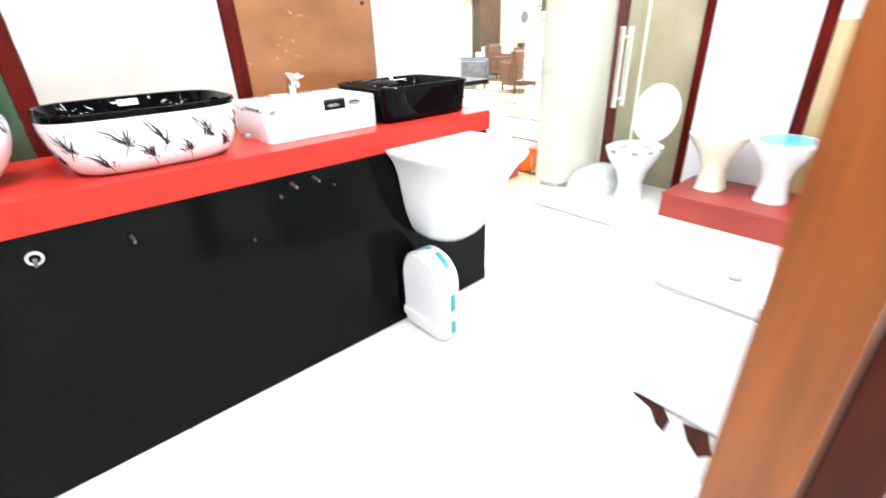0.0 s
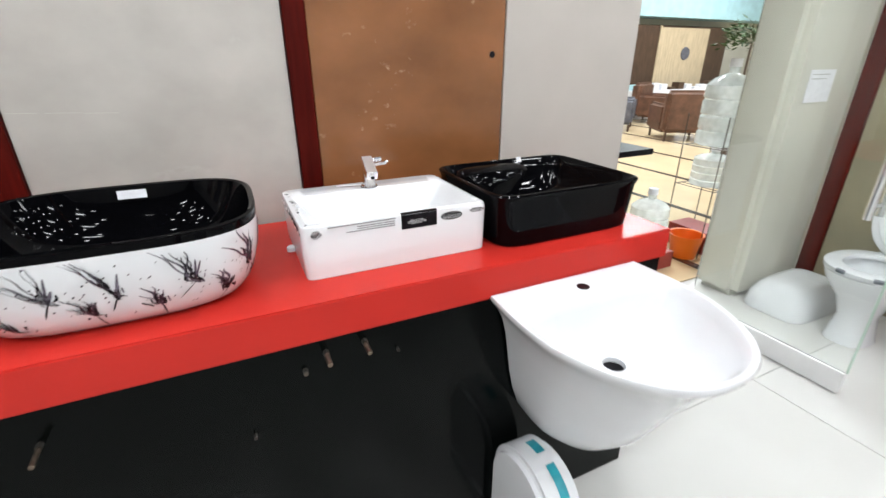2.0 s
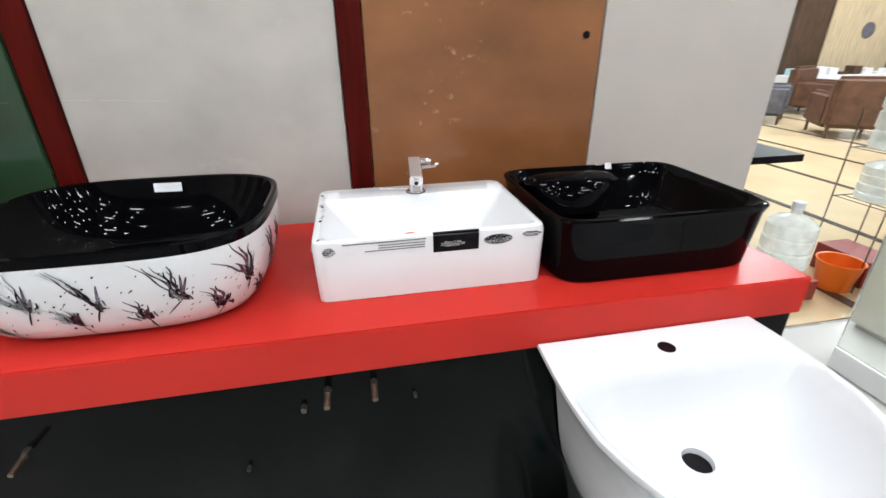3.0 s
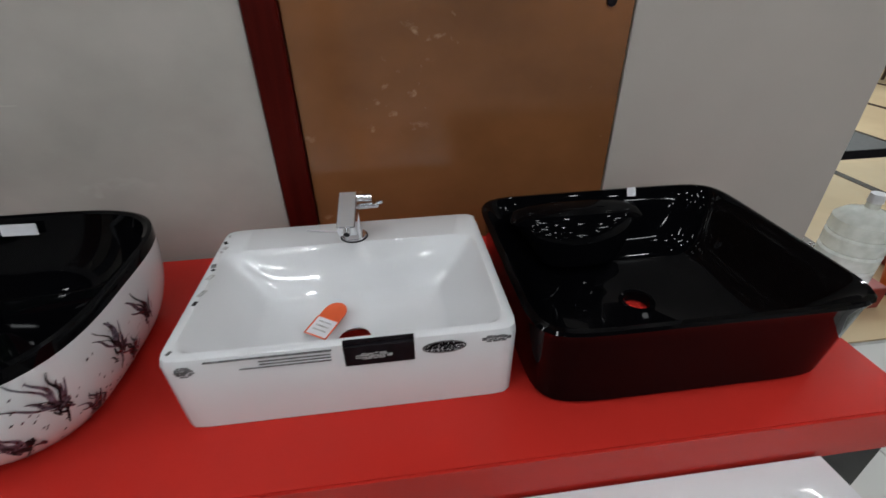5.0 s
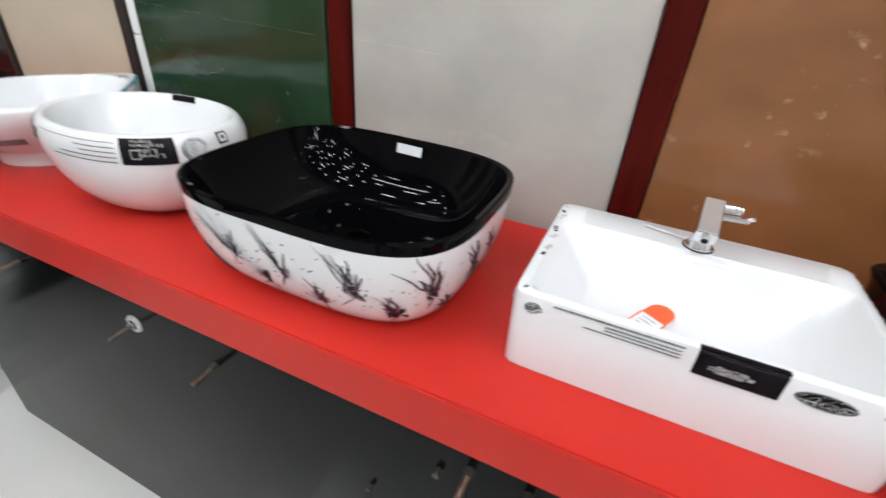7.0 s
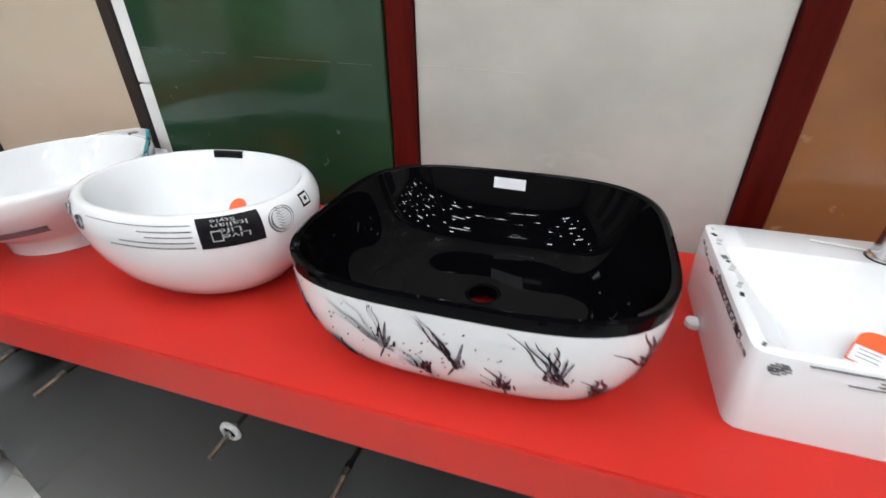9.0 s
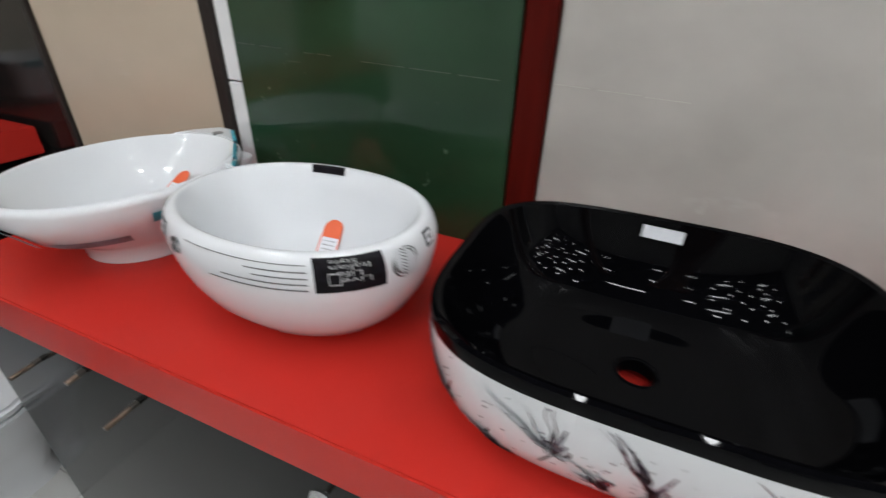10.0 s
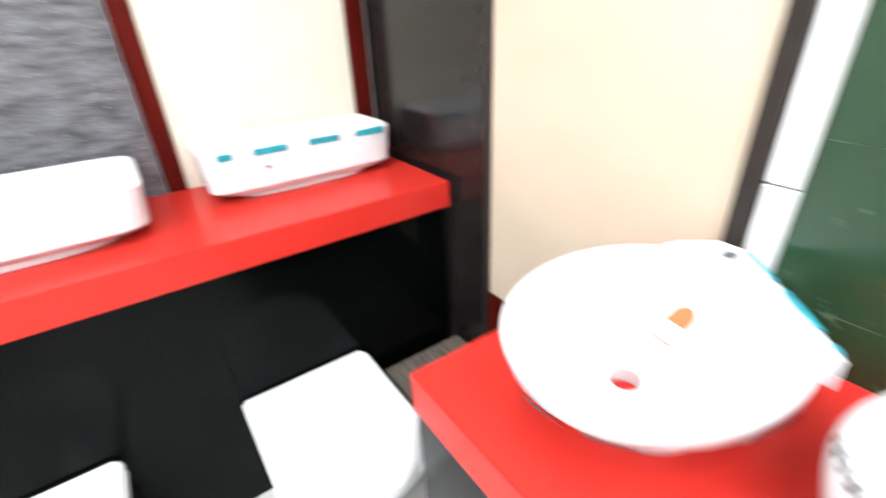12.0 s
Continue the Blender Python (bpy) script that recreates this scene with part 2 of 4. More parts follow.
def on_shell(rings, th, s, off):
    """The point at angle th and share s (0 first ring, 1 last) of a loft, off metres outside it."""
    k = min(max(s, 0), 0.9999) * (len(rings) - 1)
    i, f = int(k), k - int(k)
    r = [p + (q - p) * f for p, q in zip(rings[i], rings[i + 1])]
    z, cx, cy, rx, ry, n = r
    x, y = super_xy(th, rx + off, ry + off, n)
    return Vector((cx + x, cy + y, z))


def patch(rings, th0, th1, s0, s1, off=0.0012, nu=10, nv=4):
    """A sticker lying on a loft."""
    b = bmesh.new()
    g = [[b.verts.new(on_shell(rings, th0 + (th1 - th0) * i / nu, s0 + (s1 - s0) * j / nv, off)) for i in range(nu + 1)] for j in range(nv + 1)]
    for j in range(nv):
        for i in range(nu):
            b.faces.new((g[j][i], g[j][i + 1], g[j + 1][i + 1], g[j + 1][i]))
    return b


def stroke(rings, pts, width, off=0.001, bm=None):
    """A tapered brush stroke on a loft through (th, s) points."""
    b = bm or bmesh.new()
    ps = [on_shell(rings, th, s, off) for th, s in pts]
    prev = None
    for i, p in enumerate(ps):
        d = (ps[min(i + 1, len(ps) - 1)] - ps[max(i - 1, 0)]).normalized()
        nrm = Vector((p.x - rings[0][1], p.y - rings[0][2], -0.2)).normalized()
        w = width * (0.25 + 0.75 * math.sin(math.pi * min(1, (i + 0.6) / len(ps))))
        side = d.cross(nrm).normalized() * w
        cur = (b.verts.new(p + side), b.verts.new(p - side))
        if prev:
            b.faces.new((prev[0], prev[1], cur[1], cur[0]))
        prev = cur
    return b


def lettering(text):
    """Flat letters of a word from x = 0, with capitals 1 high."""
    cu = bpy.data.curves.new("word", "FONT")
    cu.body = text
    cu.resolution_u = 2
    ob = bpy.data.objects.new("word", cu)
    me = bpy.data.meshes.new_from_object(ob)
    bpy.data.objects.remove(ob)
    bpy.data.curves.remove(cu)
    b = bmesh.new()
    b.from_mesh(me)
    bpy.data.meshes.remove(me)
    low, high = min(v.co.x for v in b.verts), max(v.co.y for v in b.verts)
    for v in b.verts:
        v.co = Vector((v.co.x - low, v.co.y / high, 0))
    return b


def prism(outline, z0, z1, bevel=0.0, seg=2):
    """An upright prism over (x, y) points."""
    b = bmesh.new()
    lo = [b.verts.new((x, y, z0)) for x, y in outline]
    hi = [b.verts.new((x, y, z1)) for x, y in outline]
    b.faces.new(lo[::-1])
    b.faces.new(hi)
    n = len(outline)
    for i in range(n):
        j = (i + 1) % n
        b.faces.new((lo[i], lo[j], hi[j], hi[i]))
    bmesh.ops.recalc_face_normals(b, faces=b.faces)
    if bevel:
        bmesh.ops.bevel(b, geom=[e for e in b.edges if e.calc_face_angle(0) > 0.5], offset=bevel, segments=seg, affect="EDGES", clamp_overlap=True)
    return b


def turned(bm, m):
    bmesh.ops.transform(bm, matrix=m, verts=bm.verts)
    return bm


def structure(name, bm, material, label):
    return tagged(part(name, bm, material), label, kind="structure")


# ---- the room ----
WALL_Y, WALL_W, WALL_E, SOUTH = 5.027, -2.385, 3.45, -0.6
TOP = 0.90        # counter height
FRONT = 4.46      # counter front
CE, CW = 1.36, -1.219

floor = structure("floor", box(WALL_W - 0.2, 3.75, SOUTH - 0.2, 5.35, -0.10, -0.006), GROUT, "white polished floor tiles with thin grey joints")

wall_n = structure("wall_north", box(WALL_W, 1.715, WALL_Y + 0.024, WALL_Y + 0.22, 0, CEILING), PAINT, "shop wall hung with tall tile samples between dark red posts")
part("header", box(1.715, 2.84, WALL_Y + 0.02, WALL_Y + 0.22, 2.3, CEILING), PAINT, wall_n)


def slab(x0, x1, z0, z1, material, label, wall, y=WALL_Y, thick=0.02):
    return part("tile_panel", box(x0, x1, y, y + thick, z0, z1, 0.002, 1), material, wall, label)


slab(1.127, 1.715, 0, 2.6, PINKTILE, "pale warm grey wall tile", wall_n)
slab(0.488, 1.123, 0, 2.6, BROWN, "polished brown tile with pale scuffs and a bolt hole", wall_n)
slab(-0.212, 0.425, 0, 2.6, GREYTILE, "pale grey stone tile", wall_n)
slab(-0.920, -0.274, 0, 2.6, GREEN, "polished dark green tile with pale scratches", wall_n, 5.006, 0.041)
slab(-1.667, -1.014, 0.60, 2.6, BEIGE, "polished beige tile", wall_n)
slab(-2.385, -1.694, 0, 2.6, CHARCOAL, "charcoal polished tile", wall_n)
part("base_board", box(-1.667, -1.014, WALL_Y - 0.002, WALL_Y + 0.02, 0, 0.597), POSTRED, wall_n, "dark red board below the beige tile")
for x0, x1 in ((0.427, 0.486), (-0.272, -0.214), (-1.692, -1.669)):
    part("post", box(x0, x1, WALL_Y - 0.012, WALL_Y + 0.022, 0, 2.62, 0.003, 1), POSTRED if x0 > -1 else POSTGAP, wall_n, "dark red varnished wooden post" if x0 > -1 else "narrow dark brown post")
b = rod((1.077, WALL_Y - 0.003, 1.366), (1.077, WALL_Y + 0.01, 1.366), 0.0095, 16)
part("bolt_hole", b, INK, wall_n, "dark bolt hole")

marks = random.Random(4)
for x0, x1, z0 in ((-0.914, -0.78, 1.262), (-0.73, -0.66, 1.254), (-0.59, -0.28, 1.248), (-0.208, 0.018, 1.238)):
    n = 3 if x1 - x0 > 0.2 else 2
    for k in range(n):
        a, c = x0 + (x1 - x0) * k / n, x0 + (x1 - x0) * (k + marks.uniform(0.75, 0.97)) / n
        part("scratch", turned(box(0, c - a, -0.0006, 0.0004, -0.00035, 0.00035), pose(a, (5.0058 if x1 < -0.2 else WALL_Y - 0.0002), z0 - (a - x0) * 0.03 + marks.uniform(-0.001, 0.001), 0, 1.6, 0)), SCRATCH if x1 < -0.2 else COLUMNPAINT, wall_n, "thin pale scratch across the tiles")

# solid dark strip put where the gap by the white edging lies in shadow
part("gap_shade_strip", box(-1.012, -0.978, 5.010, WALL_Y + 0.02, TOP, 2.6, 0.002, 1), POSTGAP, wall_n, "narrow dark strip painted as the shaded gap beside the white edging")

# ivory strip of stacked tile ends in front of the green sample
strip = thing("tile_edge_strip", "white stacked tile edging standing by the green tile", "trim", -0.949, 5.03, 0, kind="structure")
for z0, z1 in ((0.905, 1.172), (1.175, 1.775), (1.778, 2.6)):
    part("edge_tile", box(-0.976, -0.922, 5.020, 5.040, z0, z1, 0.003, 1), WHITEPVC, strip)

wall_w = structure("wall_west", box(WALL_W - 0.2, WALL_W - 0.024, SOUTH, WALL_Y, 0, CEILING), PAINT, "shop wall with tall tile samples behind the second counter")


def slab_w(y0, y1, z0, z1, material, label):
    return part("tile_panel", box(WALL_W - 0.022, WALL_W, y0, y1, z0, z1, 0.002, 1), material, wall_w, label)


slab_w(4.298, 4.945, 0.0, 2.6, CREAMTILE, "ivory polished tile")
slab_w(5.016, 5.025, 0.0, 2.6, CHARCOAL, "charcoal polished tile")
slab_w(3.70, 4.238, 0.0, 2.6, SLATE, "grey streaked tile")
slab_w(3.00, 3.63, 0.0, 2.6, CREAMTILE, "ivory polished tile")
slab_w(2.30, 2.93, 0.0, 2.6, BROWN, "polished brown tile")
for y0, y1 in ((4.947, 5.014), (4.240, 4.296), (3.633, 3.697), (2.933, 2.997)):
    part("post", box(WALL_W - 0.02, WALL_W + 0.014, y0, y1, 0, 2.62, 0.003, 1), POSTRED, wall_w, "dark red varnished wooden post")

wall_e = structure("wall_east", box(WALL_E + 0.024, WALL_E + 0.22, SOUTH, 5.06, 0, CEILING), PAINT, "shop wall with tall tile samples behind the toilet plinth")
for y0, y1, z1, m, lab in ((4.39, 4.945, 2.6, TANTILE, "olive tan polished tile"), (3.72, 4.325, 2.6, PORCELAIN, "white glossy wall tile"),
                           (3.02, 3.645, 1.22, CARDBOARD, "short tan board"), (2.4, 3.0, 2.6, CREAMTILE, "ivory tile")):
    part("tile_panel", box(WALL_E, WALL_E + 0.022, y0, y1, 0, z1, 0.002, 1), m, wall_e, lab)
for y0, y1 in ((4.947, 5.04), (4.327, 4.388), (3.647, 3.718)):
    part("post", box(WALL_E - 0.014, WALL_E + 0.02, y0, y1, 0, 2.62, 0.003, 1), POSTRED, wall_e, "dark red varnished wooden post")
structure("wall_south", box(WALL_W - 0.2, 3.75, SOUTH - 0.2, SOUTH, 0, CEILING), PAINT, "plain white wall closing the shop")

# pier beside the shop entrance
pier = structure("pier", box(2.845, 3.46, 5.046, 5.32, 0, CEILING, 0.045, 4), COLUMNPAINT, "ivory painted pier with rounded edges by the entrance")
ceiling = structure("ceiling", box(WALL_W - 0.2, 3.75, SOUTH - 0.2, 5.3, CEILING, CEILING + 0.1), CEILPAINT, "dark painted shop ceiling")


# ---- ceiling lights ----
def batten(x, y, length=1.2, along="x", power=LAMP, z=CEILING):
    ob = thing("ceiling_light", "white ceiling batten with a lit fluorescent tube", "lamp", x, y, z, "ceiling lights")
    dx, dy = (length / 2, 0.04) if along == "x" else (0.04, length / 2)
    part("housing", box(x - dx, x + dx, y - dy, y + dy, z - 0.05, z - 0.001, 0.004, 1), WHITEPVC, ob)
    p, q = ((x - dx + 0.03, y, z - 0.075), (x + dx - 0.03, y, z - 0.075)) if along == "x" else ((x, y - dy + 0.03, z - 0.075), (x, y + dy - 0.03, z - 0.075))
    part("tube", rod(p, q, 0.018, 10), TUBE, ob, "lit tube")
    lamp = bpy.data.lights.new("batten_lamp", "AREA")
    lamp.shape, lamp.energy, lamp.color = "RECTANGLE", power, (0.92, 0.975, 1.0)
    lamp.size, lamp.size_y = (length, 0.06) if along == "x" else (0.06, length)
    lo = new("batten_lamp", lamp)
    lo.parent = ob
    lo.matrix_parent_inverse = ob.matrix_basis.inverted()
    lo.matrix_basis = pose(x, y, z - 0.10)
    return ob


for x in (-1.3, -0.1, 1.1, 2.6):
    for y in (4.15, 2.9, 1.4):
        batten(x, y, 0.32)


def spot(x, y):
    ob = thing("ceiling_spot", "small round recessed ceiling spot, lit", "lamp", x, y, CEILING, "ceiling spots")
    part("ring", loft([(CEILING - 0.001, x, y, 0.05, 0.05, 2), (CEILING - 0.018, x, y, 0.046, 0.046, 2), (CEILING - 0.018, x, y, 0.036, 0.036, 2), (CEILING - 0.004, x, y, 0.034, 0.034, 2)], 20), WHITEPVC, ob)
    part("lens", rod((x, y, CEILING - 0.016), (x, y, CEILING - 0.004), 0.0335, 16), LENS, ob, "lit lens")


places = random.Random(17)
for i in range(9):
    for y in (4.6, 3.75, 3.3, 2.4, 1.9, 0.6):
        if places.random() < 0.88:
            spot(-1.75 + i * 0.58 + 0.29 * (y in (3.75, 2.4)) + places.uniform(-0.11, 0.11), y + places.uniform(-0.13, 0.13))


# ---- the main counter ----
counter = thing("display_counter", "long counter with a red laminate top on a glossy black panel", "counter", 0.15, 4.75, 0)
part("worktop", box(CW, CE, FRONT, WALL_Y - 0.014, TOP - 0.088, TOP, 0.003, 2), RED, counter, "glossy red laminate top")
part("front_panel", box(CW + 0.012, CE - 0.018, FRONT + 0.005, FRONT + 0.03, 0.0, TOP - 0.090), BLACKPANEL, counter, "glossy black front panel")
for x0 in (CW + 0.012, CE - 0.038):
    part("side_panel", box(x0, x0 + 0.02, FRONT + 0.032, WALL_Y - 0.016, 0.0, TOP - 0.090), BLACKPANEL, counter, "glossy black side panel")


def pipe_stub(x, z, length=0.05, r=0.009, ring=False, m=BRASS):
    y = FRONT + 0.005
    ob = thing("pipe_stub", "short metal pipe stub sticking out of the black panel", "pipe", x, y, z, "pipe stubs")
    part("stub", rod((x, y + 0.01, z), (x, y - length, z - 0.004), r, 14), m, ob)
    part("nut", rod((x, y + 0.002, z), (x, y - 0.012, z), r * 1.3, 6), CHROME if ring else WIRE, ob)
    if ring:
        part("flange", loft([(0, 0, 0, 0.020, 0.020, 2), (0.004, 0, 0, 0.0185, 0.0185, 2), (0.006, 0, 0, 0.013, 0.013, 2), (0.002, 0, 0, 0.012, 0.012, 2)], 24), FAINT, ob, "round white flange").matrix_basis = Matrix.Translation((x, y, z)) @ Matrix.Rotation(math.pi / 2, 4, "X")
    return ob


for x, z, ln, r, ring in ((-0.350, 0.748, 0.050, 0.0040, True), (-0.136, 0.742, 0.050, 0.0045, False), (0.356, 0.780, 0.045, 0.0055, False), (0.440, 0.784, 0.045, 0.0055, False),
                          (0.310, 0.748, 0.012, 0.0045, False), (0.515, 0.742, 0.006, 0.0026, False), (-0.715, 0.772, 0.055, 0.0045, False), (-0.84, 0.79, 0.03, 0.005, False),
                          (-0.985, 0.756, 0.050, 0.0045, False), (0.192, 0.62, 0.005, 0.0028, False)):
    pipe_stub(x, z, ln, r, ring)


# ---- things shared by the basins ----
def price_tag(x, y, z, turn, tilt=-20, size=1.0, group="price tags"):
    ob = thing("price_tag", "orange and white paper price tag lying in a basin", "tag", x, y, z, group)
    m = pose(x, y, z, tilt, 0, turn)
    w, h = 0.017 * size, 0.062 * size
    arch = [(-w, 0.030 * size), (w, 0.030 * size)] + [(w * math.cos(a), 0.045 * size + (h - 0.045 * size) * math.sin(a)) for a in np.linspace(0, math.pi, 9)]
    part("card", turned(prism([(-w, 0), (w, 0), (w, 0.0305 * size), (-w, 0.0305 * size)], 0, 0.0012), m), LABEL, ob, "white printed part")
    part("head", turned(prism(arch, 0, 0.0014), m), TAGRED, ob, "orange rounded head")
    for a, c in (((-w, 0), (-w, 0.03 * size)), ((w, 0), (w, 0.03 * size)), ((-w, 0), (w, 0))):
        part("border", turned(box(min(a[0], c[0]) - 0.0012, max(a[0], c[0]) + 0.0012, a[1] - 0.0012, c[1] + 0.0012, 0.0012, 0.0017), m), TAGRED, ob)
    for k in (0.009, 0.016, 0.023):
        part("print_line", turned(box(-w * 0.65, w * 0.6, k * size, k * size + 0.0018, 0.0012, 0.0016), m), FAINT, ob)
    return ob


def drain_ring(ob, x, y, z, r, m=CHROME):
    part("drain_ring", loft([(z - 0.004, x, y, r * 0.98, r * 0.98, 2), (z + 0.001, x, y, r, r, 2), (z + 0.0025, x, y, r * 1.12, r * 1.12, 2), (z + 0.001, x, y, r * 1.25, r * 1.25, 2)], 28), m, ob)


# ---- oblong basin, white outside with black branches, black inside ----
def branch_basin():
    cx, cy = 0.014, 4.700
    ob = thing("countertop_basin", "oblong basin, white with painted black branches, glossy black inside", "basin", cx, cy, TOP, "basins on the counter")
    out = []
    for k in range(15):
        s = k / 14
        e = s ** 0.62
        out.append((TOP + 0.002 + 0.168 * s, cx, cy, 0.200 + 0.060 * math.sin(e * math.pi / 2), 0.158 + 0.058 * math.sin(e * math.pi / 2), 3.6))
    part("shell", loft([(TOP + 0.001, cx, cy, 0.186, 0.144, 3.4)] + out[:-1], 96), PORCELAIN, ob, "white glazed outside")
    z = TOP + 0.170
    inn = [out[-2], (z, cx, cy, 0.2605, 0.2165, 3.6), (z + 0.005, cx, cy, 0.260, 0.216, 3.6), (z + 0.007, cx, cy, 0.255, 0.211, 3.6), (z + 0.004, cx, cy, 0.249, 0.205, 3.6)]
    for k in range(1, 31):
        w = 1 - 0.9 * k / 30
        inn.append((z + 0.004 - 0.118 * (1 - w ** 6) - 0.010 * (1 - w ** 2) - 0.008 * (1 - w), cx, cy, 0.249 * w, 0.205 * w * (1 + 0.19 * (1 - w)), 3.6 - 1.6 * k / 30))
    zb = z - 0.1316
    inn += [(zb - 0.003, cx, cy, 0.0235, 0.0235, 2), (zb - 0.018, cx, cy, 0.022, 0.022, 2)]
    part("bowl", loft(inn, 96), BLACKCER, ob, "glossy black bowl")
    drain_ring(ob, cx, cy, zb - 0.001, 0.025, BLACKCER)
    # sticker on the back slope
    lx, ly, lz = 0.016, cy + 0.193, TOP + 0.157
    part("sticker", turned(box(-0.030, 0.030, -0.010, 0.010, 0, 0.0008), pose(lx, ly, lz, 78, 0, -3)), LABEL, ob, "small white label")
    rnd = random.Random(7)
    for k in range(17):
        lower = k % 2
        base = -math.pi / 2 + (k - 7.6) * 0.205 + rnd.uniform(-0.04, 0.04)
        s0 = (0.20 if lower else 0.46) + rnd.uniform(-0.05, 0.05)
        g = 0.62 if lower else 1.0
        wash, bm = bmesh.new(), bmesh.new()
        # soft wide branches leaning one way, dark ones over them
        for j in range(4):
            d, ht = g * rnd.uniform(-0.25, -0.03), g * rnd.uniform(0.22, 0.46)
            stroke(out, [(base + d * t ** 1.2 + 0.012 * math.sin(9 * t + j), s0 + ht * t) for t in np.linspace(0, 1, 10)], rnd.uniform(0.0014, 0.0030), 0.0008, wash)
        for j in range(3):
            d, ht = g * rnd.uniform(0.0, 0.05), g * rnd.uniform(0.12, 0.34)
            stroke(out, [(base + d * t, s0 + ht * t) for t in np.linspace(0, 1, 6)], rnd.uniform(0.0015, 0.0032), 0.0008, wash)
        for j in range(rnd.choice((3, 4))):
            d, ht = g * rnd.uniform(-0.19, 0.0), g * rnd.uniform(0.20, 0.44)
            stroke(out, [(base + d * t ** 1.3 + 0.010 * math.sin(11 * t + j), s0 + ht * t) for t in np.linspace(0, 1, 9)], rnd.uniform(0.0008, 0.0019), 0.0012, bm)
        for j in range(10):
            a0, q0 = base + rnd.uniform(-0.06, 0.06), s0 + rnd.uniform(-0.05, 0.07)
            d = rnd.uniform(-0.07, 0.02)
            stroke(out, [(a0 + d * t, q0 + rnd.uniform(0.03, 0.11) * t) for t in np.linspace(0, 1, 4)], rnd.uniform(0.0012, 0.0028), 0.0013, bm if j % 3 else wash)
        d = rnd.uniform(-0.10, 0.06)
        stroke(out, [(base + d * t, s0 - 0.17 * t) for t in np.linspace(0, 1, 5)], 0.0015, 0.001, bm)
        for j in range(12):
            a, q = base + rnd.uniform(-0.26, 0.10), min(0.92, max(0.05, s0 + rnd.uniform(-0.12, 0.4)))
            stroke(out, [(a, q), (a + 0.006, q + 0.012), (a + 0.01, q + 0.02)], rnd.uniform(0.0005, 0.0018), 0.001, rnd.choice((bm, wash)))
        tagged(part("painted_branch", bm, INK, ob), "black brushed branch", kind="stuff")
        tagged(part("painted_wash", wash, SMOKEINK, ob), "smoky purple-grey brushed branch", kind="stuff")


branch_basin()


# ---- rectangular white basin with tap ----
def square_basin():
    cx, cy, rx, ry = 0.5755, 4.732, 0.227, 0.165
    z1 = TOP + 0.125
    ob = thing("countertop_basin", "rectangular white ceramic basin with a printed front and chrome tap", "basin", cx, cy, TOP, "basins on the counter")
    n = 26
    out = [(TOP + 0.001, cx, cy, rx - 0.003, ry, n), (TOP + 0.02, cx, cy, rx - 0.002, ry, n), (z1 - 0.012, cx, cy, rx, ry, n), (z1 - 0.003, cx, cy, rx - 0.002, ry - 0.002, n), (z1, cx, cy, rx - 0.008, ry - 0.008, n)]
    by, brx, bry = cy - 0.034, rx - 0.020, ry - 0.050
    inn = [(z1, cx, by, brx + 0.004, bry + 0.004, 20), (z1 - 0.004, cx, by, brx, bry, 20), (z1 - 0.012, cx, by - 0.001, brx - 0.006, bry - 0.004, 18), (z1 - 0.066, cx, by - 0.012, brx - 0.060, bry - 0.032, 14),
           (z1 - 0.075, cx, by - 0.014, brx - 0.070, bry - 0.042, 12), (z1 - 0.079, cx, by - 0.018, brx - 0.095, bry - 0.062, 8), (z1 - 0.088, cx, by - 0.023, 0.033, 0.030, 2), (z1 - 0.091, cx, by - 0.023, 0.025, 0.025, 2), (z1 - 0.094, cx, by - 0.023, 0.046, 0.046, 2), (z1 - 0.127, cx, by - 0.023, 0.064, 0.060, 2)]
    part("body", loft(out + inn, 160), PORCELAIN, ob, sharp=0.75)
    # printed label and marks on the front
    f = cy - ry + 0.0005
    part("front_label", box(0.574, 0.664, f - 0.0022, f + 0.006, z1 - 0.0385, z1 - 0.004, 0.0012, 1), INK, ob, "black printed label")
    part("top_label", box(0.574, 0.664, f, f + 0.006, z1 - 0.003, z1 + 0.0008), INK, ob, "black label folded over the rim")
    for k, (x0, x1, z) in enumerate(((0.405, 0.560, 1.0165), (0.470, 0.558, 1.0105), (0.470, 0.558, 1.0055), (0.445, 0.558, 1.0005))):
        part("print_line", box(x0, x1, f - 0.0016, f + 0.001, z, z + 0.0014), GREYINK, ob)
    rnd = random.Random(8)

    def scribble(x, z, w, h, count, ink, proud=0.0):
        bm = bmesh.new()
        for j in range(count):
            zz = z + h * (2 * (j + 0.5) / count - 1)
            half = w * math.sqrt(max(0.1, 1 - ((zz - z) / h) ** 2))
            x0 = x - half
            while x0 < x + half - 0.003:
                x1 = min(x + half, x0 + rnd.uniform(0.003, 0.012))
                dz = rnd.uniform(-0.0006, 0.0006)
                box(x0, x1, f - proud - 0.0014 - 0.0001 * j, f - proud + 0.0008, zz + dz, zz + dz + rnd.uniform(0.0008, 0.0020), bm=bm)
                x0 = x1 + rnd.uniform(0.0003, 0.0022)
        part("printed_mark", bm, ink, ob)

    scribble(0.703, 1.0035, 0.026, 0.009, 7, INK)
    part("printed_mark", turned(loft([(0, 0, 0, 0.029, 0.0105, 2), (0.0015, 0, 0, 0.029, 0.0105, 2), (0.0015, 0, 0, 0.0265, 0.0085, 2), (0, 0, 0, 0.0265, 0.0085, 2)], 36), Matrix.Translation((0.703, f + 0.0002, 1.0035)) @ Matrix.Rotation(math.pi / 2, 4, "X")), GREYINK, ob, "oval printed outline")
    scribble(0.380, 1.0045, 0.012, 0.009, 6, GREYINK)
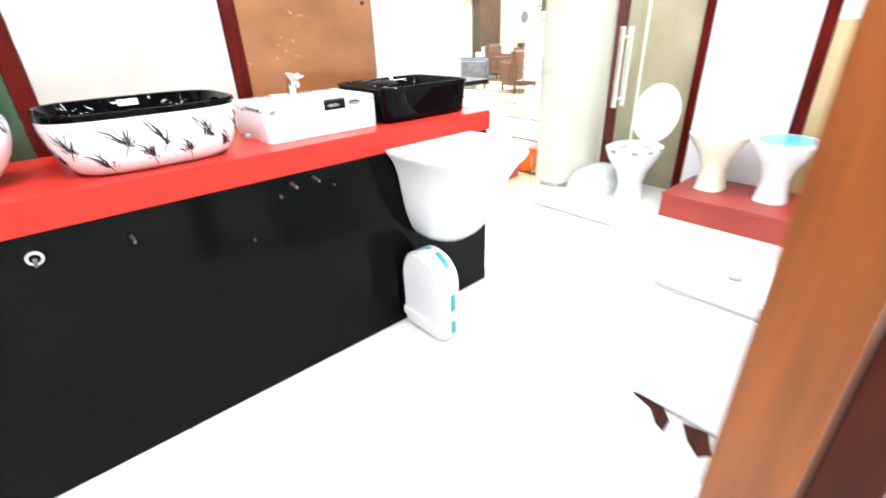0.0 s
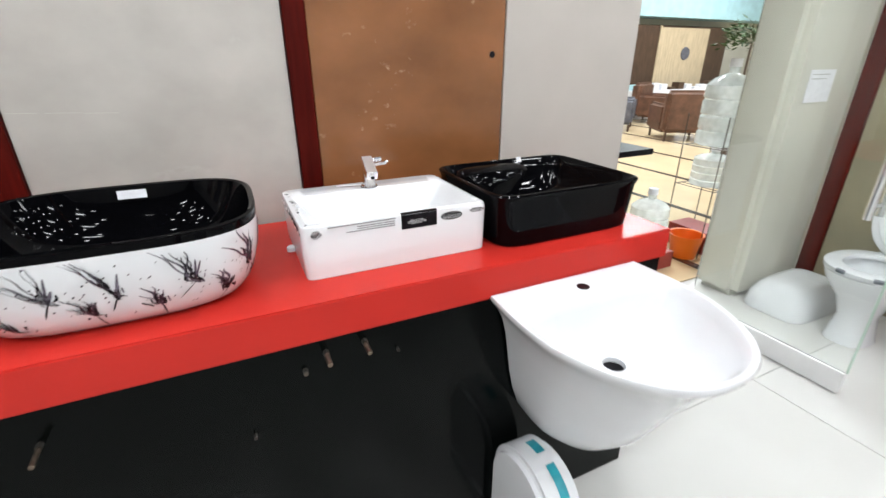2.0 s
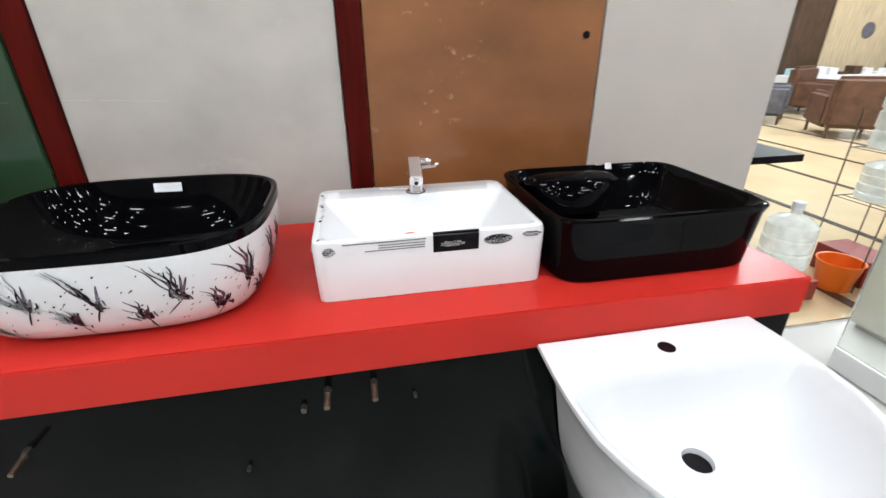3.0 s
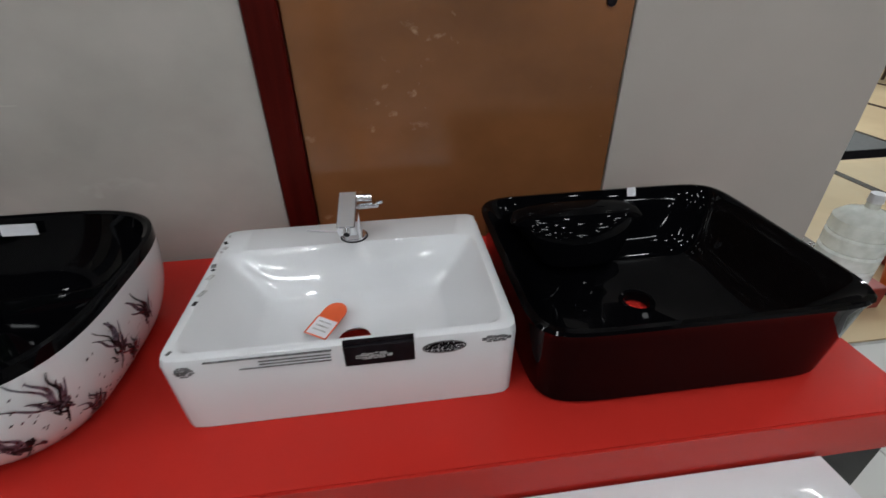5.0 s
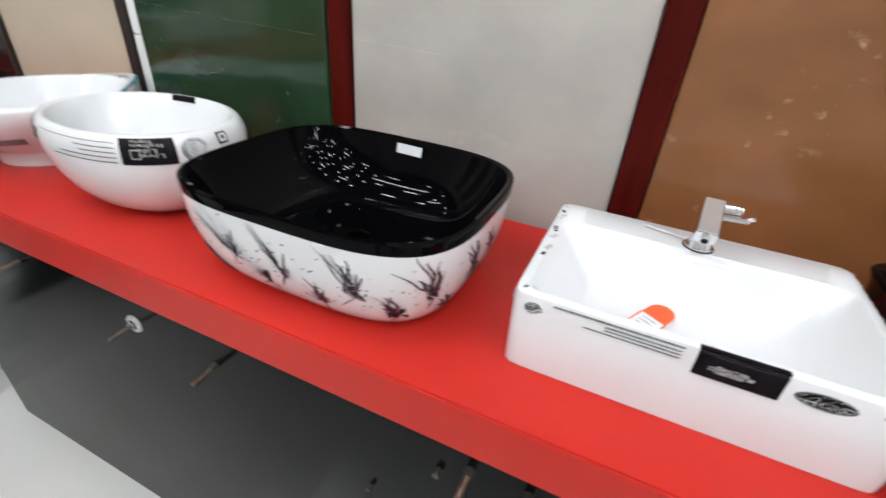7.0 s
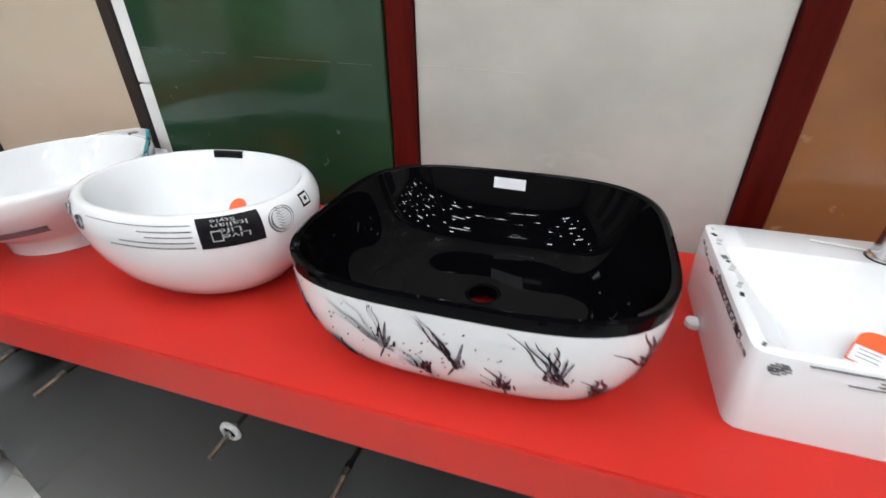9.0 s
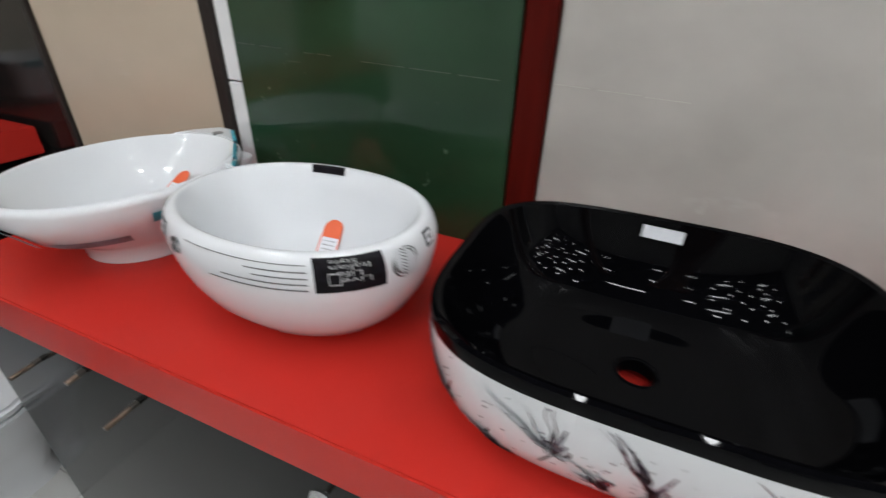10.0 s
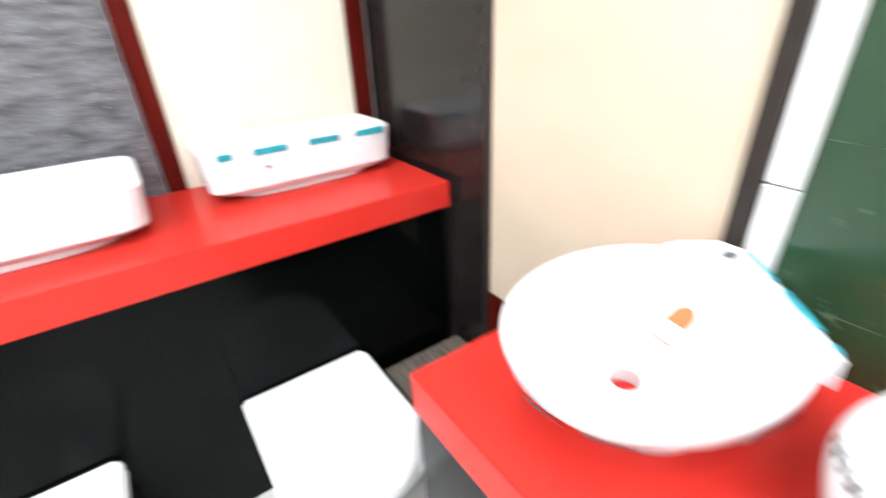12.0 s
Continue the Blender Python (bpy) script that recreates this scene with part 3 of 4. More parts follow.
    scribble(0.772, 1.0085, 0.020, 0.006, 4, GREYINK)
    scribble(0.612, 1.0020, 0.024, 0.006, 4, FAINT, 0.0014)
    rnd = random.Random(3)
    y = cy - ry + 0.012
    while y < cy + ry - 0.02:
        w = rnd.uniform(0.006, 0.020)
        ink = rnd.choice((INK, GREYINK, GREYINK, FAINT))
        d = rnd.uniform(0.002, 0.008)
        part("printed_mark", turned(box(-0.0006, 0.0006, 0, w, -d / 2, d / 2), pose(cx - rx - 0.0002, y, z1 - 0.013 - rnd.uniform(0, 0.010), rnd.uniform(-30, 30), 0, 0)), ink, ob)
        if rnd.random() < 0.7:
            part("printed_mark", turned(box(-d / 2, d / 2, 0, w * 0.8, -0.0003, 0.0006), pose(cx - rx + 0.0125, y, z1, 0, 0, rnd.uniform(-30, 30))), rnd.choice((INK, GREYINK, FAINT)), ob)
        y += w + rnd.uniform(0.001, 0.010)
    # chain of small printed squares along the top of the left side
    bm = bmesh.new()
    for k in range(11):
        y0, z0 = cy - ry + 0.040 + 0.0135 * k, z1 - 0.0215
        for ya, yb, za, zb in ((0, 0.0105, 0, 0.0018), (0, 0.0105, 0.0095, 0.0113), (0, 0.0018, 0.0018, 0.0095), (0.0087, 0.0105, 0.0018, 0.0095)):
            box(cx - rx - 0.0006, cx - rx + 0.0012, y0 + ya, y0 + yb, z0 + za, z0 + zb, bm=bm)
    part("printed_chain", bm, INK, ob, "chain of small black printed squares")
    for k in range(16):
        yy = cy - ry + 0.02 + 0.019 * k + rnd.uniform(-0.006, 0.006)
        part("rim_wear", turned(box(-0.0008, 0.0008, 0, rnd.uniform(0.003, 0.011), -0.0008, 0.0008), pose(cx + rx - 0.0022, yy, z1 - 0.0035, rnd.uniform(-8, 8), 0, 0)), rnd.choice((GREYINK, FAINT, FAINT)), ob)
    # tap
    tx, ty = 0.579, 4.837
    tap = thing("basin_tap", "short square chrome basin tap with a lever on top", "tap", tx, ty, z1)
    part("base", loft([(z1, tx, ty, 0.026, 0.026, 2), (z1 + 0.005, tx, ty, 0.025, 0.025, 2), (z1 + 0.007, tx, ty, 0.019, 0.019, 2)], 28, True, True), CHROME, tap)
    part("gasket", loft([(z1, tx, ty, 0.028, 0.028, 2), (z1 + 0.002, tx, ty, 0.0275, 0.0275, 2)], 28, True, True), INK, tap, "dark rubber gasket")
    part("body", loft([(z1 + 0.006, tx, ty - 0.002, 0.0185, 0.0215, 4), (z1 + 0.04, tx, ty - 0.001, 0.0165, 0.019, 5), (z1 + 0.072, tx + 0.001, ty + 0.002, 0.0150, 0.0165, 7)], 32, True, True), CHROME, tap)
    tip = pose(tx - 0.002, ty - 0.006, z1 + 0.078, 26, 0, -4)
    part("spout", turned(box(-0.0175, 0.0175, -0.066, 0.020, -0.015, 0.013, 0.002, 2), tip), CHROME, tap)
    # added rougher plate, imitates the bright ceiling reflected in the spout's top
    part("spout_sheen_plate", turned(box(-0.0155, 0.0155, -0.064, 0.018, 0.0132, 0.0148, 0.0005, 1), tip), SATIN, tap, "added satin plate that brightens the top of the chrome spout")
    part("outlet", turned(rod((0, -0.072, -0.002), (0, -0.064, -0.002), 0.0085, 18), tip), CHROME, tap, "round outlet nozzle")
    part("outlet_hole", turned(rod((0, -0.0728, -0.002), (0, -0.071, -0.002), 0.0062, 16), tip), INK, tap, "dark outlet hole")
    part("lever_hub", rod((tx + 0.012, ty + 0.002, z1 + 0.086), (tx + 0.044, ty - 0.002, z1 + 0.088), 0.0085, 20), CHROME, tap)
    part("lever", turned(box(0.010, 0.052, -0.011, 0.003, -0.005, 0.003, 0.002, 2), pose(tx + 0.006, ty - 0.004, z1 + 0.072, 0, -6, -8)), CHROME, tap, "flat chrome lever")
    part("lever_tip", rod((tx + 0.052, ty - 0.012, z1 + 0.078), (tx + 0.064, ty - 0.014, z1 + 0.082), 0.0038, 10), CHROME, tap)
    shrink = Matrix.Translation((tx, ty, z1)) @ Matrix.Diagonal((0.86, 0.86, 0.84, 1)) @ Matrix.Translation((-tx, -ty, -z1))
    for piece in tap.children:
        piece.data.transform(shrink)
    wire = thing("loose_wire", "thin pale wire lying on the basin rim", "wire", tx - 0.05, ty + 0.02, z1)
    part("strand", rod((tx - 0.085, ty + 0.028, z1 + 0.003), (tx - 0.018, ty + 0.012, z1 + 0.004), 0.0014, 6), LABEL, wire)
    price_tag(cx - 0.058, by - 0.028, z1 - 0.0735, -33, 9, 1.15)
    # plastic offcut beside it
    sc = thing("plug_scrap", "small white plastic plug lying on the red top", "plug", 0.345, 4.765, TOP)
    part("cap", loft([(TOP, 0.345, 4.765, 0.012, 0.012, 2), (TOP + 0.010, 0.345, 4.765, 0.012, 0.012, 2), (TOP + 0.013, 0.345, 4.765, 0.008, 0.008, 2)], 16, True, True), LABEL, sc)


square_basin()


# ---- rectangular black basin ----
def black_basin():
    cx, cy, rx, ry = 1.054, 4.719, 0.244, 0.199
    z1 = TOP + 0.142
    ob = thing("countertop_basin", "rectangular glossy black ceramic basin with rounded corners", "basin", cx, cy, TOP, "basins on the counter")
    rings = [(TOP + 0.001, cx, cy, rx - 0.022, ry - 0.014, 8), (TOP + 0.006, cx, cy, rx - 0.016, ry - 0.010, 8), (z1 - 0.02, cx, cy, rx - 0.006, ry - 0.005, 9), (z1 - 0.004, cx, cy, rx, ry, 9), (z1, cx, cy, rx - 0.003, ry - 0.003, 9),
             (z1 + 0.001, cx, cy, rx - 0.009, ry - 0.009, 9), (z1 - 0.003, cx, cy, rx - 0.014, ry - 0.014, 9), (z1 - 0.03, cx, cy - 0.002, rx - 0.030, ry - 0.030, 8), (z1 - 0.08, cx, cy - 0.004, rx - 0.052, ry - 0.052, 6),
             (z1 - 0.106, cx, cy - 0.006, rx - 0.075, ry - 0.075, 5), (z1 - 0.116, cx, cy - 0.008, rx - 0.105, ry - 0.100, 4), (z1 - 0.122, cx + 0.009, cy - 0.004, 0.034, 0.034, 2), (z1 - 0.125, cx + 0.009, cy - 0.004, 0.023, 0.023, 2), (z1 - 0.138, cx + 0.009, cy - 0.004, 0.021, 0.021, 2)]
    part("body", loft(rings, 112), BLACKCER, ob)
    drain_ring(ob, cx + 0.009, cy - 0.004, z1 - 0.122, 0.024, BLACKCER)
    # tap ledge, a swelling of the back wall
    ledge = [(z1 - 0.095, cx - 0.06, cy + 0.110, 0.075, 0.035, 2.6), (z1 - 0.05, cx - 0.06, cy + 0.130, 0.105, 0.042, 2.8), (z1 - 0.024, cx - 0.06, cy + 0.143, 0.130, 0.040, 2.8), (z1 - 0.013, cx - 0.06, cy + 0.150, 0.120, 0.031, 2.6), (z1 - 0.007, cx - 0.06, cy + 0.154, 0.095, 0.021, 2.4), (z1 - 0.005, cx - 0.06, cy + 0.156, 0.06, 0.011, 2.2)]
    part("tap_ledge", loft(ledge, 48, False, True), BLACKCER, ob)
    part("tap_hole", loft([(z1 - 0.0125, cx - 0.015, cy + 0.152, 0.017, 0.017, 2), (z1 - 0.0055, cx - 0.015, cy + 0.152, 0.0155, 0.0155, 2), (z1 - 0.0105, cx - 0.015, cy + 0.152, 0.013, 0.013, 2)], 24), BLACKCER, ob)
    part("sticker", turned(box(-0.009, 0.009, -0.016, 0.016, 0, 0.0008), pose(cx + 0.068, cy + ry - 0.018, z1 - 0.010, 66, 0, 0)), LABEL, ob, "small white label")


black_basin()


# ---- oval white basin with printed band ----
def oval_basin():
    cx, cy = -0.5165, 4.6925
    ob = thing("countertop_basin", "oval white basin with a black label and printed text lines", "basin", cx, cy, TOP, "basins on the counter")
    prof = ((0.001, 0.50), (0.008, 0.60), (0.025, 0.735), (0.05, 0.845), (0.08, 0.925), (0.105, 0.968), (0.13, 0.993), (0.145, 1.0), (0.158, 0.995), (0.170, 0.975), (0.178, 0.950), (0.182, 0.925))
    RX, RY = 0.2225, 0.166
    out = [(TOP + h * 1.035, cx, cy, RX * k, RY * k, 2.15) for h, k in prof]
    zt = out[-1][0]
    rx, ry = out[-1][3], out[-1][4]
    inn = [(zt + 0.001, cx, cy, rx - 0.006, ry - 0.006, 2.12), (zt - 0.002, cx, cy, rx - 0.011, ry - 0.011, 2.1)]
    for k in range(1, 11):
        q = k / 10
        w = 1 - 0.086 * k
        inn.append((zt - 0.002 - 0.148 * (1 - w ** 3.2), cx, cy, (rx - 0.011) * w, (ry - 0.011) * w, 2.08))
    inn += [(zt - 0.152, cx, cy, 0.022, 0.022, 2), (zt - 0.178, cx, cy, 0.021, 0.021, 2)]
    part("body", loft(out + inn, 96), PORCELAIN, ob, sharp=0.9)
    sk = out
    A, Q = -math.pi / 2 + 0.11, math.pi / 2 + 0.04
    part("front_label", patch(sk, A + 0.50, A + 0.97, 0.57, 0.945), INK, ob, "black printed label")
    part("back_label", patch(sk, Q + 0.02, Q + 0.36, 0.86, 1.0, 0.0015, 8, 2), INK, ob, "black printed label on the rim")
    inner = inn[0:4]
    part("back_label", patch(inner, Q + 0.02, Q + 0.36, 0.0, 0.42, -0.0015, 8, 3), INK, ob)
    for k, (a0, a1, s) in enumerate(((-0.42, 0.46, 0.83), (0.07, 0.46, 0.76), (0.12, 0.46, 0.70), (-0.10, 0.46, 0.64), (-0.20, 0.46, 0.585))):
        part("print_line", patch(sk, A + a0, A + a1, s, s + 0.013, 0.001, 12, 1), GREYINK, ob)
    # upside-down slogan printed on the label
    for row, (word, a0, a1) in enumerate((("Live", 0.86, 0.66), ("Life", 0.80, 0.64), ("Italian", 0.86, 0.60), ("Style", 0.78, 0.60))):
        q0, tall = 0.655 + 0.064 * row, 0.052
        bm = lettering(word)
        wide = max(v.co.x for v in bm.verts)
        for v in bm.verts:
            v.co = on_shell(sk, A + a0 + (a1 - a0) * v.co.x / wide, q0 + tall * (1 - v.co.y), 0.0022)
        part("label_writing", bm, FAINT, ob, "pale printed letters")
    for th0, th1, s0, s1 in ((0.585, 0.592, 0.64, 0.76), (0.655, 0.662, 0.64, 0.76), (0.585, 0.662, 0.64, 0.652), (0.585, 0.662, 0.748, 0.76)):
        part("label_writing", patch(sk, A + th0, A + th1, s0, s1, 0.0022, 3, 2), FAINT, ob)
    part("label_strip", patch(sk, Q + 0.10, Q + 0.125, 0.86, 1.0, 0.0024, 2, 2), FAINT, ob, "pale line on the label")

    def ringmark(a, s, wa, ws, m=GREYINK):
        bm = bmesh.new()
        for r in (1.0, 0.8):
            pts = [(a + wa * r * math.cos(t), s + ws * r * math.sin(t)) for t in np.linspace(0, 2 * math.pi, 21)]
            stroke(sk, pts, 0.0018, 0.0012, bm)
        for t in np.linspace(-0.8, 0.8, 8):
            half = wa * math.sqrt(1 - t * t) * 0.85
            stroke(sk, [(a - half, s + ws * t), (a - half * 0.4, s + ws * (t + 0.16)), (a + half * 0.1, s + ws * (t - 0.12)), (a + half, s + ws * t)], 0.0010, 0.0012, bm)
        part("printed_mark", bm, m, ob)

    ringmark(A + 1.15, 0.72, 0.125, 0.15)
    ringmark(A - 0.52, 0.72, 0.06, 0.085)
    for mid, q in ((A - 0.77, 0.79), (A + 1.50, 0.80)):
        for half, tall, lift, ink in ((0.070, 0.090, 0.0012, INK), (0.050, 0.060, 0.0020, LABEL), (0.020, 0.025, 0.0026, INK)):
            part("printed_square", patch(sk, mid - half, mid + half, q - tall, q + tall, lift), ink, ob)
    for k in range(5):
        part("printed_mark", patch(sk, A - 1.05 - k * 0.10, A - 0.99 - k * 0.10, 0.74, 0.84), INK if k % 2 else GREYINK, ob)
    price_tag(cx - 0.012, cy + 0.060, zt - 0.138, 4, 45, 1.12)


oval_basin()


# ---- round basin with a fan-shaped tap ledge ----
def fan_basin():
    cx, cy = -0.962, 4.718
    ob = thing("countertop_basin", "round white basin with a flared ledge and teal tape", "basin", cx, cy, TOP, "basins on the counter")
    zr = TOP + 0.162
    RX, RY = 0.188, 0.231
    out = [(TOP + 0.001, cx, cy + 0.012, 0.112, 0.124, 2), (TOP + 0.03, cx, cy + 0.012, 0.116, 0.128, 2), (TOP + 0.042, cx, cy + 0.008, 0.122, 0.138, 2), (TOP + 0.075, cx, cy, RX - 0.042, RY - 0.045, 2), (TOP + 0.105, cx, cy, RX - 0.021, RY - 0.022, 2),
           (TOP + 0.122, cx, cy, RX - 0.008, RY - 0.008, 2), (zr - 0.012, cx, cy, RX, RY, 2), (zr - 0.004, cx, cy, RX - 0.001, RY - 0.001, 2), (zr, cx, cy, RX - 0.007, RY - 0.007, 2)]
    inn = [(zr + 0.001, cx, cy, RX - 0.012, RY - 0.012, 2), (zr - 0.003, cx, cy, RX - 0.016, RY - 0.016, 2)]
    for k in range(1, 12):
        q = 1 - k / 13
        inn.append((zr - 0.003 - 0.124 * (1 - q ** 2.1), cx - 0.010 * (1 - q), cy - 0.016 * (1 - q), (RX - 0.016) * q, (RY - 0.016) * q, 2))
    inn += [(zr - 0.129, cx - 0.010, cy - 0.016, 0.024, 0.024, 2), (zr - 0.160, cx - 0.010, cy - 0.016, 0.030, 0.030, 2)]
    part("bowl", loft(out + inn, 80), PORCELAIN, ob, sharp=0.9)
    fan = [(cx + 0.178 * math.cos(a), cy + 0.222 * math.sin(a)) for a in np.linspace(2.20, 0.40, 14)]
    k0 = len(fan)
    fan += [(cx + 0.198, cy + 0.082), (cx + 0.168, cy + 0.116), (cx + 0.083, cy + 0.202), (cx - 0.003, cy + 0.278), (cx - 0.045, cy + 0.280), (cx - 0.090, cy + 0.226)]
    part("tap_ledge", prism(fan, zr - 0.05, zr + 0.002, 0.004, 2), PORCELAIN, ob)
    part("ledge_support", loft([(TOP + 0.001, cx + 0.02, cy + 0.15, 0.06, 0.055, 3), (TOP + 0.06, cx + 0.015, cy + 0.190, 0.065, 0.045, 3), (zr - 0.045, cx + 0.005, cy + 0.235, 0.07, 0.030, 3)], 32, True, True), PORCELAIN, ob)
    part("tap_hole", rod((cx - 0.008, cy + 0.236, zr), (cx - 0.008, cy + 0.236, zr + 0.0032), 0.012, 20), GREYINK, ob, "dark tap hole")
    part("tape_strip", patch(out, -1.32, -0.58, 0.36, 0.43, 0.002, 14, 2), GREYTAPE, ob, "dark teal strip of tape")
    part("tape_strip", patch(out, -1.70, -1.43, 0.38, 0.60, 0.007, 6, 3), TAPE, ob, "crumpled teal tape")
    for p, q in ((k0 + 1, k0), (k0 + 2, k0 + 1), (k0 + 3, k0 + 2)):
        (xa, ya), (xb, yb) = fan[p], fan[q]
        d = Vector((xb - xa, yb - ya, 0))
        a = math.degrees(math.atan2(d.y, d.x))
        part("tape_strip", turned(box(0.012, d.length - 0.014, -0.007, 0.0012, -0.020, 0.0012, 0.001, 1), pose(xa, ya, zr + 0.002, 0, 0, a)), TAPE, ob, "teal packing tape")
    part("tape_strip", patch(out, 1.75, 2.5, 0.80, 0.93, 0.002, 12, 2), TAPE, ob, "teal packing tape")
    part("tape_strip", patch(out, -0.38, 0.42, 0.52, 0.66, 0.004, 10, 2), TAPE, ob, "teal packing tape")
    price_tag(cx - 0.014, cy + 0.072, zr - 0.098, -10, 34, 1.15)


fan_basin()


# ---- wall-hung basin on the end of the black panel ----
def wall_basin():
    cx, yb, z1 = 0.990, FRONT - 0.004, 0.824
    ob = thing("wall_hung_basin", "white ceramic wall-hung basin with a deep tapered shroud", "basin", cx, yb, 0.5)
    seg = 40

    def dsec(z, hw, depth, n=2.3, y0=0.0):
        row = []
        for i in range(seg + 1):
            a = math.pi + math.pi * i / seg
            c, s = math.cos(a), math.sin(a)
            row.append((cx + hw * (0.90 + 0.10 * min(1, abs(s) * 2.2)) * math.copysign(abs(c) ** (2 / n), c), yb - y0 + depth * math.copysign(abs(s) ** (2 / n), s), z))
        return row

    secs = [dsec(0.412, 0.085, 0.150), dsec(0.424, 0.118, 0.192), dsec(0.46, 0.146, 0.238), dsec(0.52, 0.169, 0.288), dsec(0.58, 0.184, 0.318), dsec(0.65, 0.196, 0.350), dsec(0.71, 0.207, 0.381), dsec(0.755, 0.221, 0.411), dsec(0.785, 0.238, 0.436), dsec(0.806, 0.256, 0.457), dsec(0.818, 0.262, 0.461), dsec(z1, 0.260, 0.458)]
    b = bmesh.new()
    rows = [[b.verts.new(p) for p in r] for r in secs]
    for r, q in zip(rows, rows[1:]):
        for i in range(seg):
            b.faces.new((r[i], r[i + 1], q[i + 1], q[i]))
    b.faces.new(rows[0][::-1])
    part("shroud", b, PORCELAIN, ob, sharp=0.9)
    # deck with the sunk bowl
    b = bmesh.new()
    rim = [b.verts.new((x, y, z1)) for x, y, z in secs[-1]]
    rim += [b.verts.new((cx + 0.2376 - 0.4752 * k / 16, yb, z1)) for k in range(1, 16)]
    n = len(rim)
    by = yb - 0.191
    # a straight back wall to the bowl, its sides and front close to the rim
    prev = rim
    for drop, f, g in ((0, 0.970, 1.0), (0.003, 0.950, 0.97), (0.026, 0.905, 0.92), (0.066, 0.815, 0.86), (0.102, 0.67, 0.76), (0.128, 0.46, 0.62), (0.141, 0.26, 0.46), (0.146, 0, 0.027), (0.176, 0, 0.025)):
        cur = []
        for v in rim:
            a = math.atan2(v.co.y - by, v.co.x - cx)
            r = g
            if f:
                r = f * math.hypot(v.co.x - cx, v.co.y - by)
                if math.sin(a) > 0.02:
                    r = (r ** -7 + (0.082 * g / math.sin(a)) ** -7) ** (-1 / 7)
            cur.append(b.verts.new((cx + r * math.cos(a), by + r * math.sin(a), z1 - drop)))
        for i in range(n):
            j = (i + 1) % n
            b.faces.new((prev[i], prev[j], cur[j], cur[i]))
        prev = cur
    part("deck", b, PORCELAIN, ob, sharp=0.9)
    part("waste", rod((cx, by, z1 - 0.176), (cx, by, z1 - 0.158), 0.0255, 20), INK, ob, "dark waste hole")
    part("tap_hole", rod((cx, yb - 0.058, z1 - 0.002), (cx, yb - 0.058, z1 + 0.0008), 0.0165, 24), INK, ob, "dark tap hole")


wall_basin()


# ---- small basin stood on edge against the panel ----
def edge_basin():
    ob = thing("upright_basin", "small white basin stood on edge, its rim taped in teal", "basin", 0.80, 4.33, 0)
    prof = []
    for i in range(25):
        a = math.pi * i / 24
        prof.append((4.322 + 0.135 * math.cos(a), 0.272 + 0.130 * math.sin(a)))
    outline = [(4.457, 0.03), (4.457, 0.15)] + prof + [(4.187, 0.15), (4.187, 0.026), (4.200, 0.001), (4.44, 0.001)]
    b = prism([(y, z) for y, z in outline], -0.058, 0.058, 0.034, 5)
    m = Matrix(((0, 0, 1, 0.838), (1, 0, 0, 0), (0, 1, 0, 0), (0, 0, 0, 1)))
    part("body", turned(b, m @ pose(0, 0, 0)), PORCELAIN, ob)
    part("rib", box(0.771, 0.788, 4.22, 4.452, 0.05, 0.10, 0.008, 2), PORCELAIN, ob)
    # tape dashes round the arch
    for i0, i1 in ((9, 12), (14, 19)):
        bm = bmesh.new()
        prev = None
        for i in range(i0, i1 + 1):
            y, z = prof[i]
            yo, zo = (y - 4.322) * 1.012 + 4.322, (z - 0.272) * 1.012 + 0.273
            cur = (bm.verts.new((0.834, yo, zo)), bm.verts.new((0.860, yo, zo)))
            if prev:
                bm.faces.new((prev[0], prev[1], cur[1], cur[0]))
            prev = cur
        part("tape_strip", bm, TAPE, ob, "teal packing tape")
    for z0, z1 in ((0.150, 0.235), (0.035, 0.100)):
        part("tape_strip", box(0.834, 0.860, 4.1845, 4.1875, z0, z1), TAPE, ob, "teal packing tape")


edge_basin()


# ---- the second counter, along the west wall ----
C2X = -1.848
TOP2 = 0.953
counter2 = thing("display_counter", "shorter counter with a red laminate top over a black panel", "counter", -2.1, 3.7, 0)
part("worktop", box(WALL_W + 0.016, C2X, 2.6, 5.003, TOP2 - 0.090, TOP2, 0.003, 2), RED, counter2, "glossy red laminate top")
part("front_panel", box(C2X - 0.06, C2X - 0.035, 2.62, 4.995, 0.0, TOP2 - 0.092), BLACKPANEL, counter2, "glossy black front panel")


def tray_basin(cx, cy, rx, ry, z0, h, label, dashes, low=0.6, m=PORCELAIN):
    ob = thing("countertop_basin", label, "basin", cx, cy, z0, "basins on the second counter")
    n = 9
    part("foot", loft([(z0 + 0.001, cx, cy, rx * low, ry * low, 4), (z0 + 0.016, cx, cy, rx * low, ry * low, 4), (z0 + 0.0215, cx, cy, rx * low * 0.99, ry * low * 0.99, 5)], 64, True), m, ob)
    part("overflow_hole", rod((cx + rx - 0.006, cy - ry * 0.42, z0 + h * 0.62), (cx + rx + 0.0008, cy - ry * 0.42, z0 + h * 0.62), 0.006, 14), GREYINK, ob, "small dark overflow hole")
    part("drain", loft([(z0 + h * 0.385, cx, cy, 0.030, 0.030, 2), (z0 + h * 0.385 + 0.003, cx, cy, 0.028, 0.028, 2), (z0 + h * 0.38, cx, cy, 0.021, 0.021, 2)], 24), CHROME, ob)
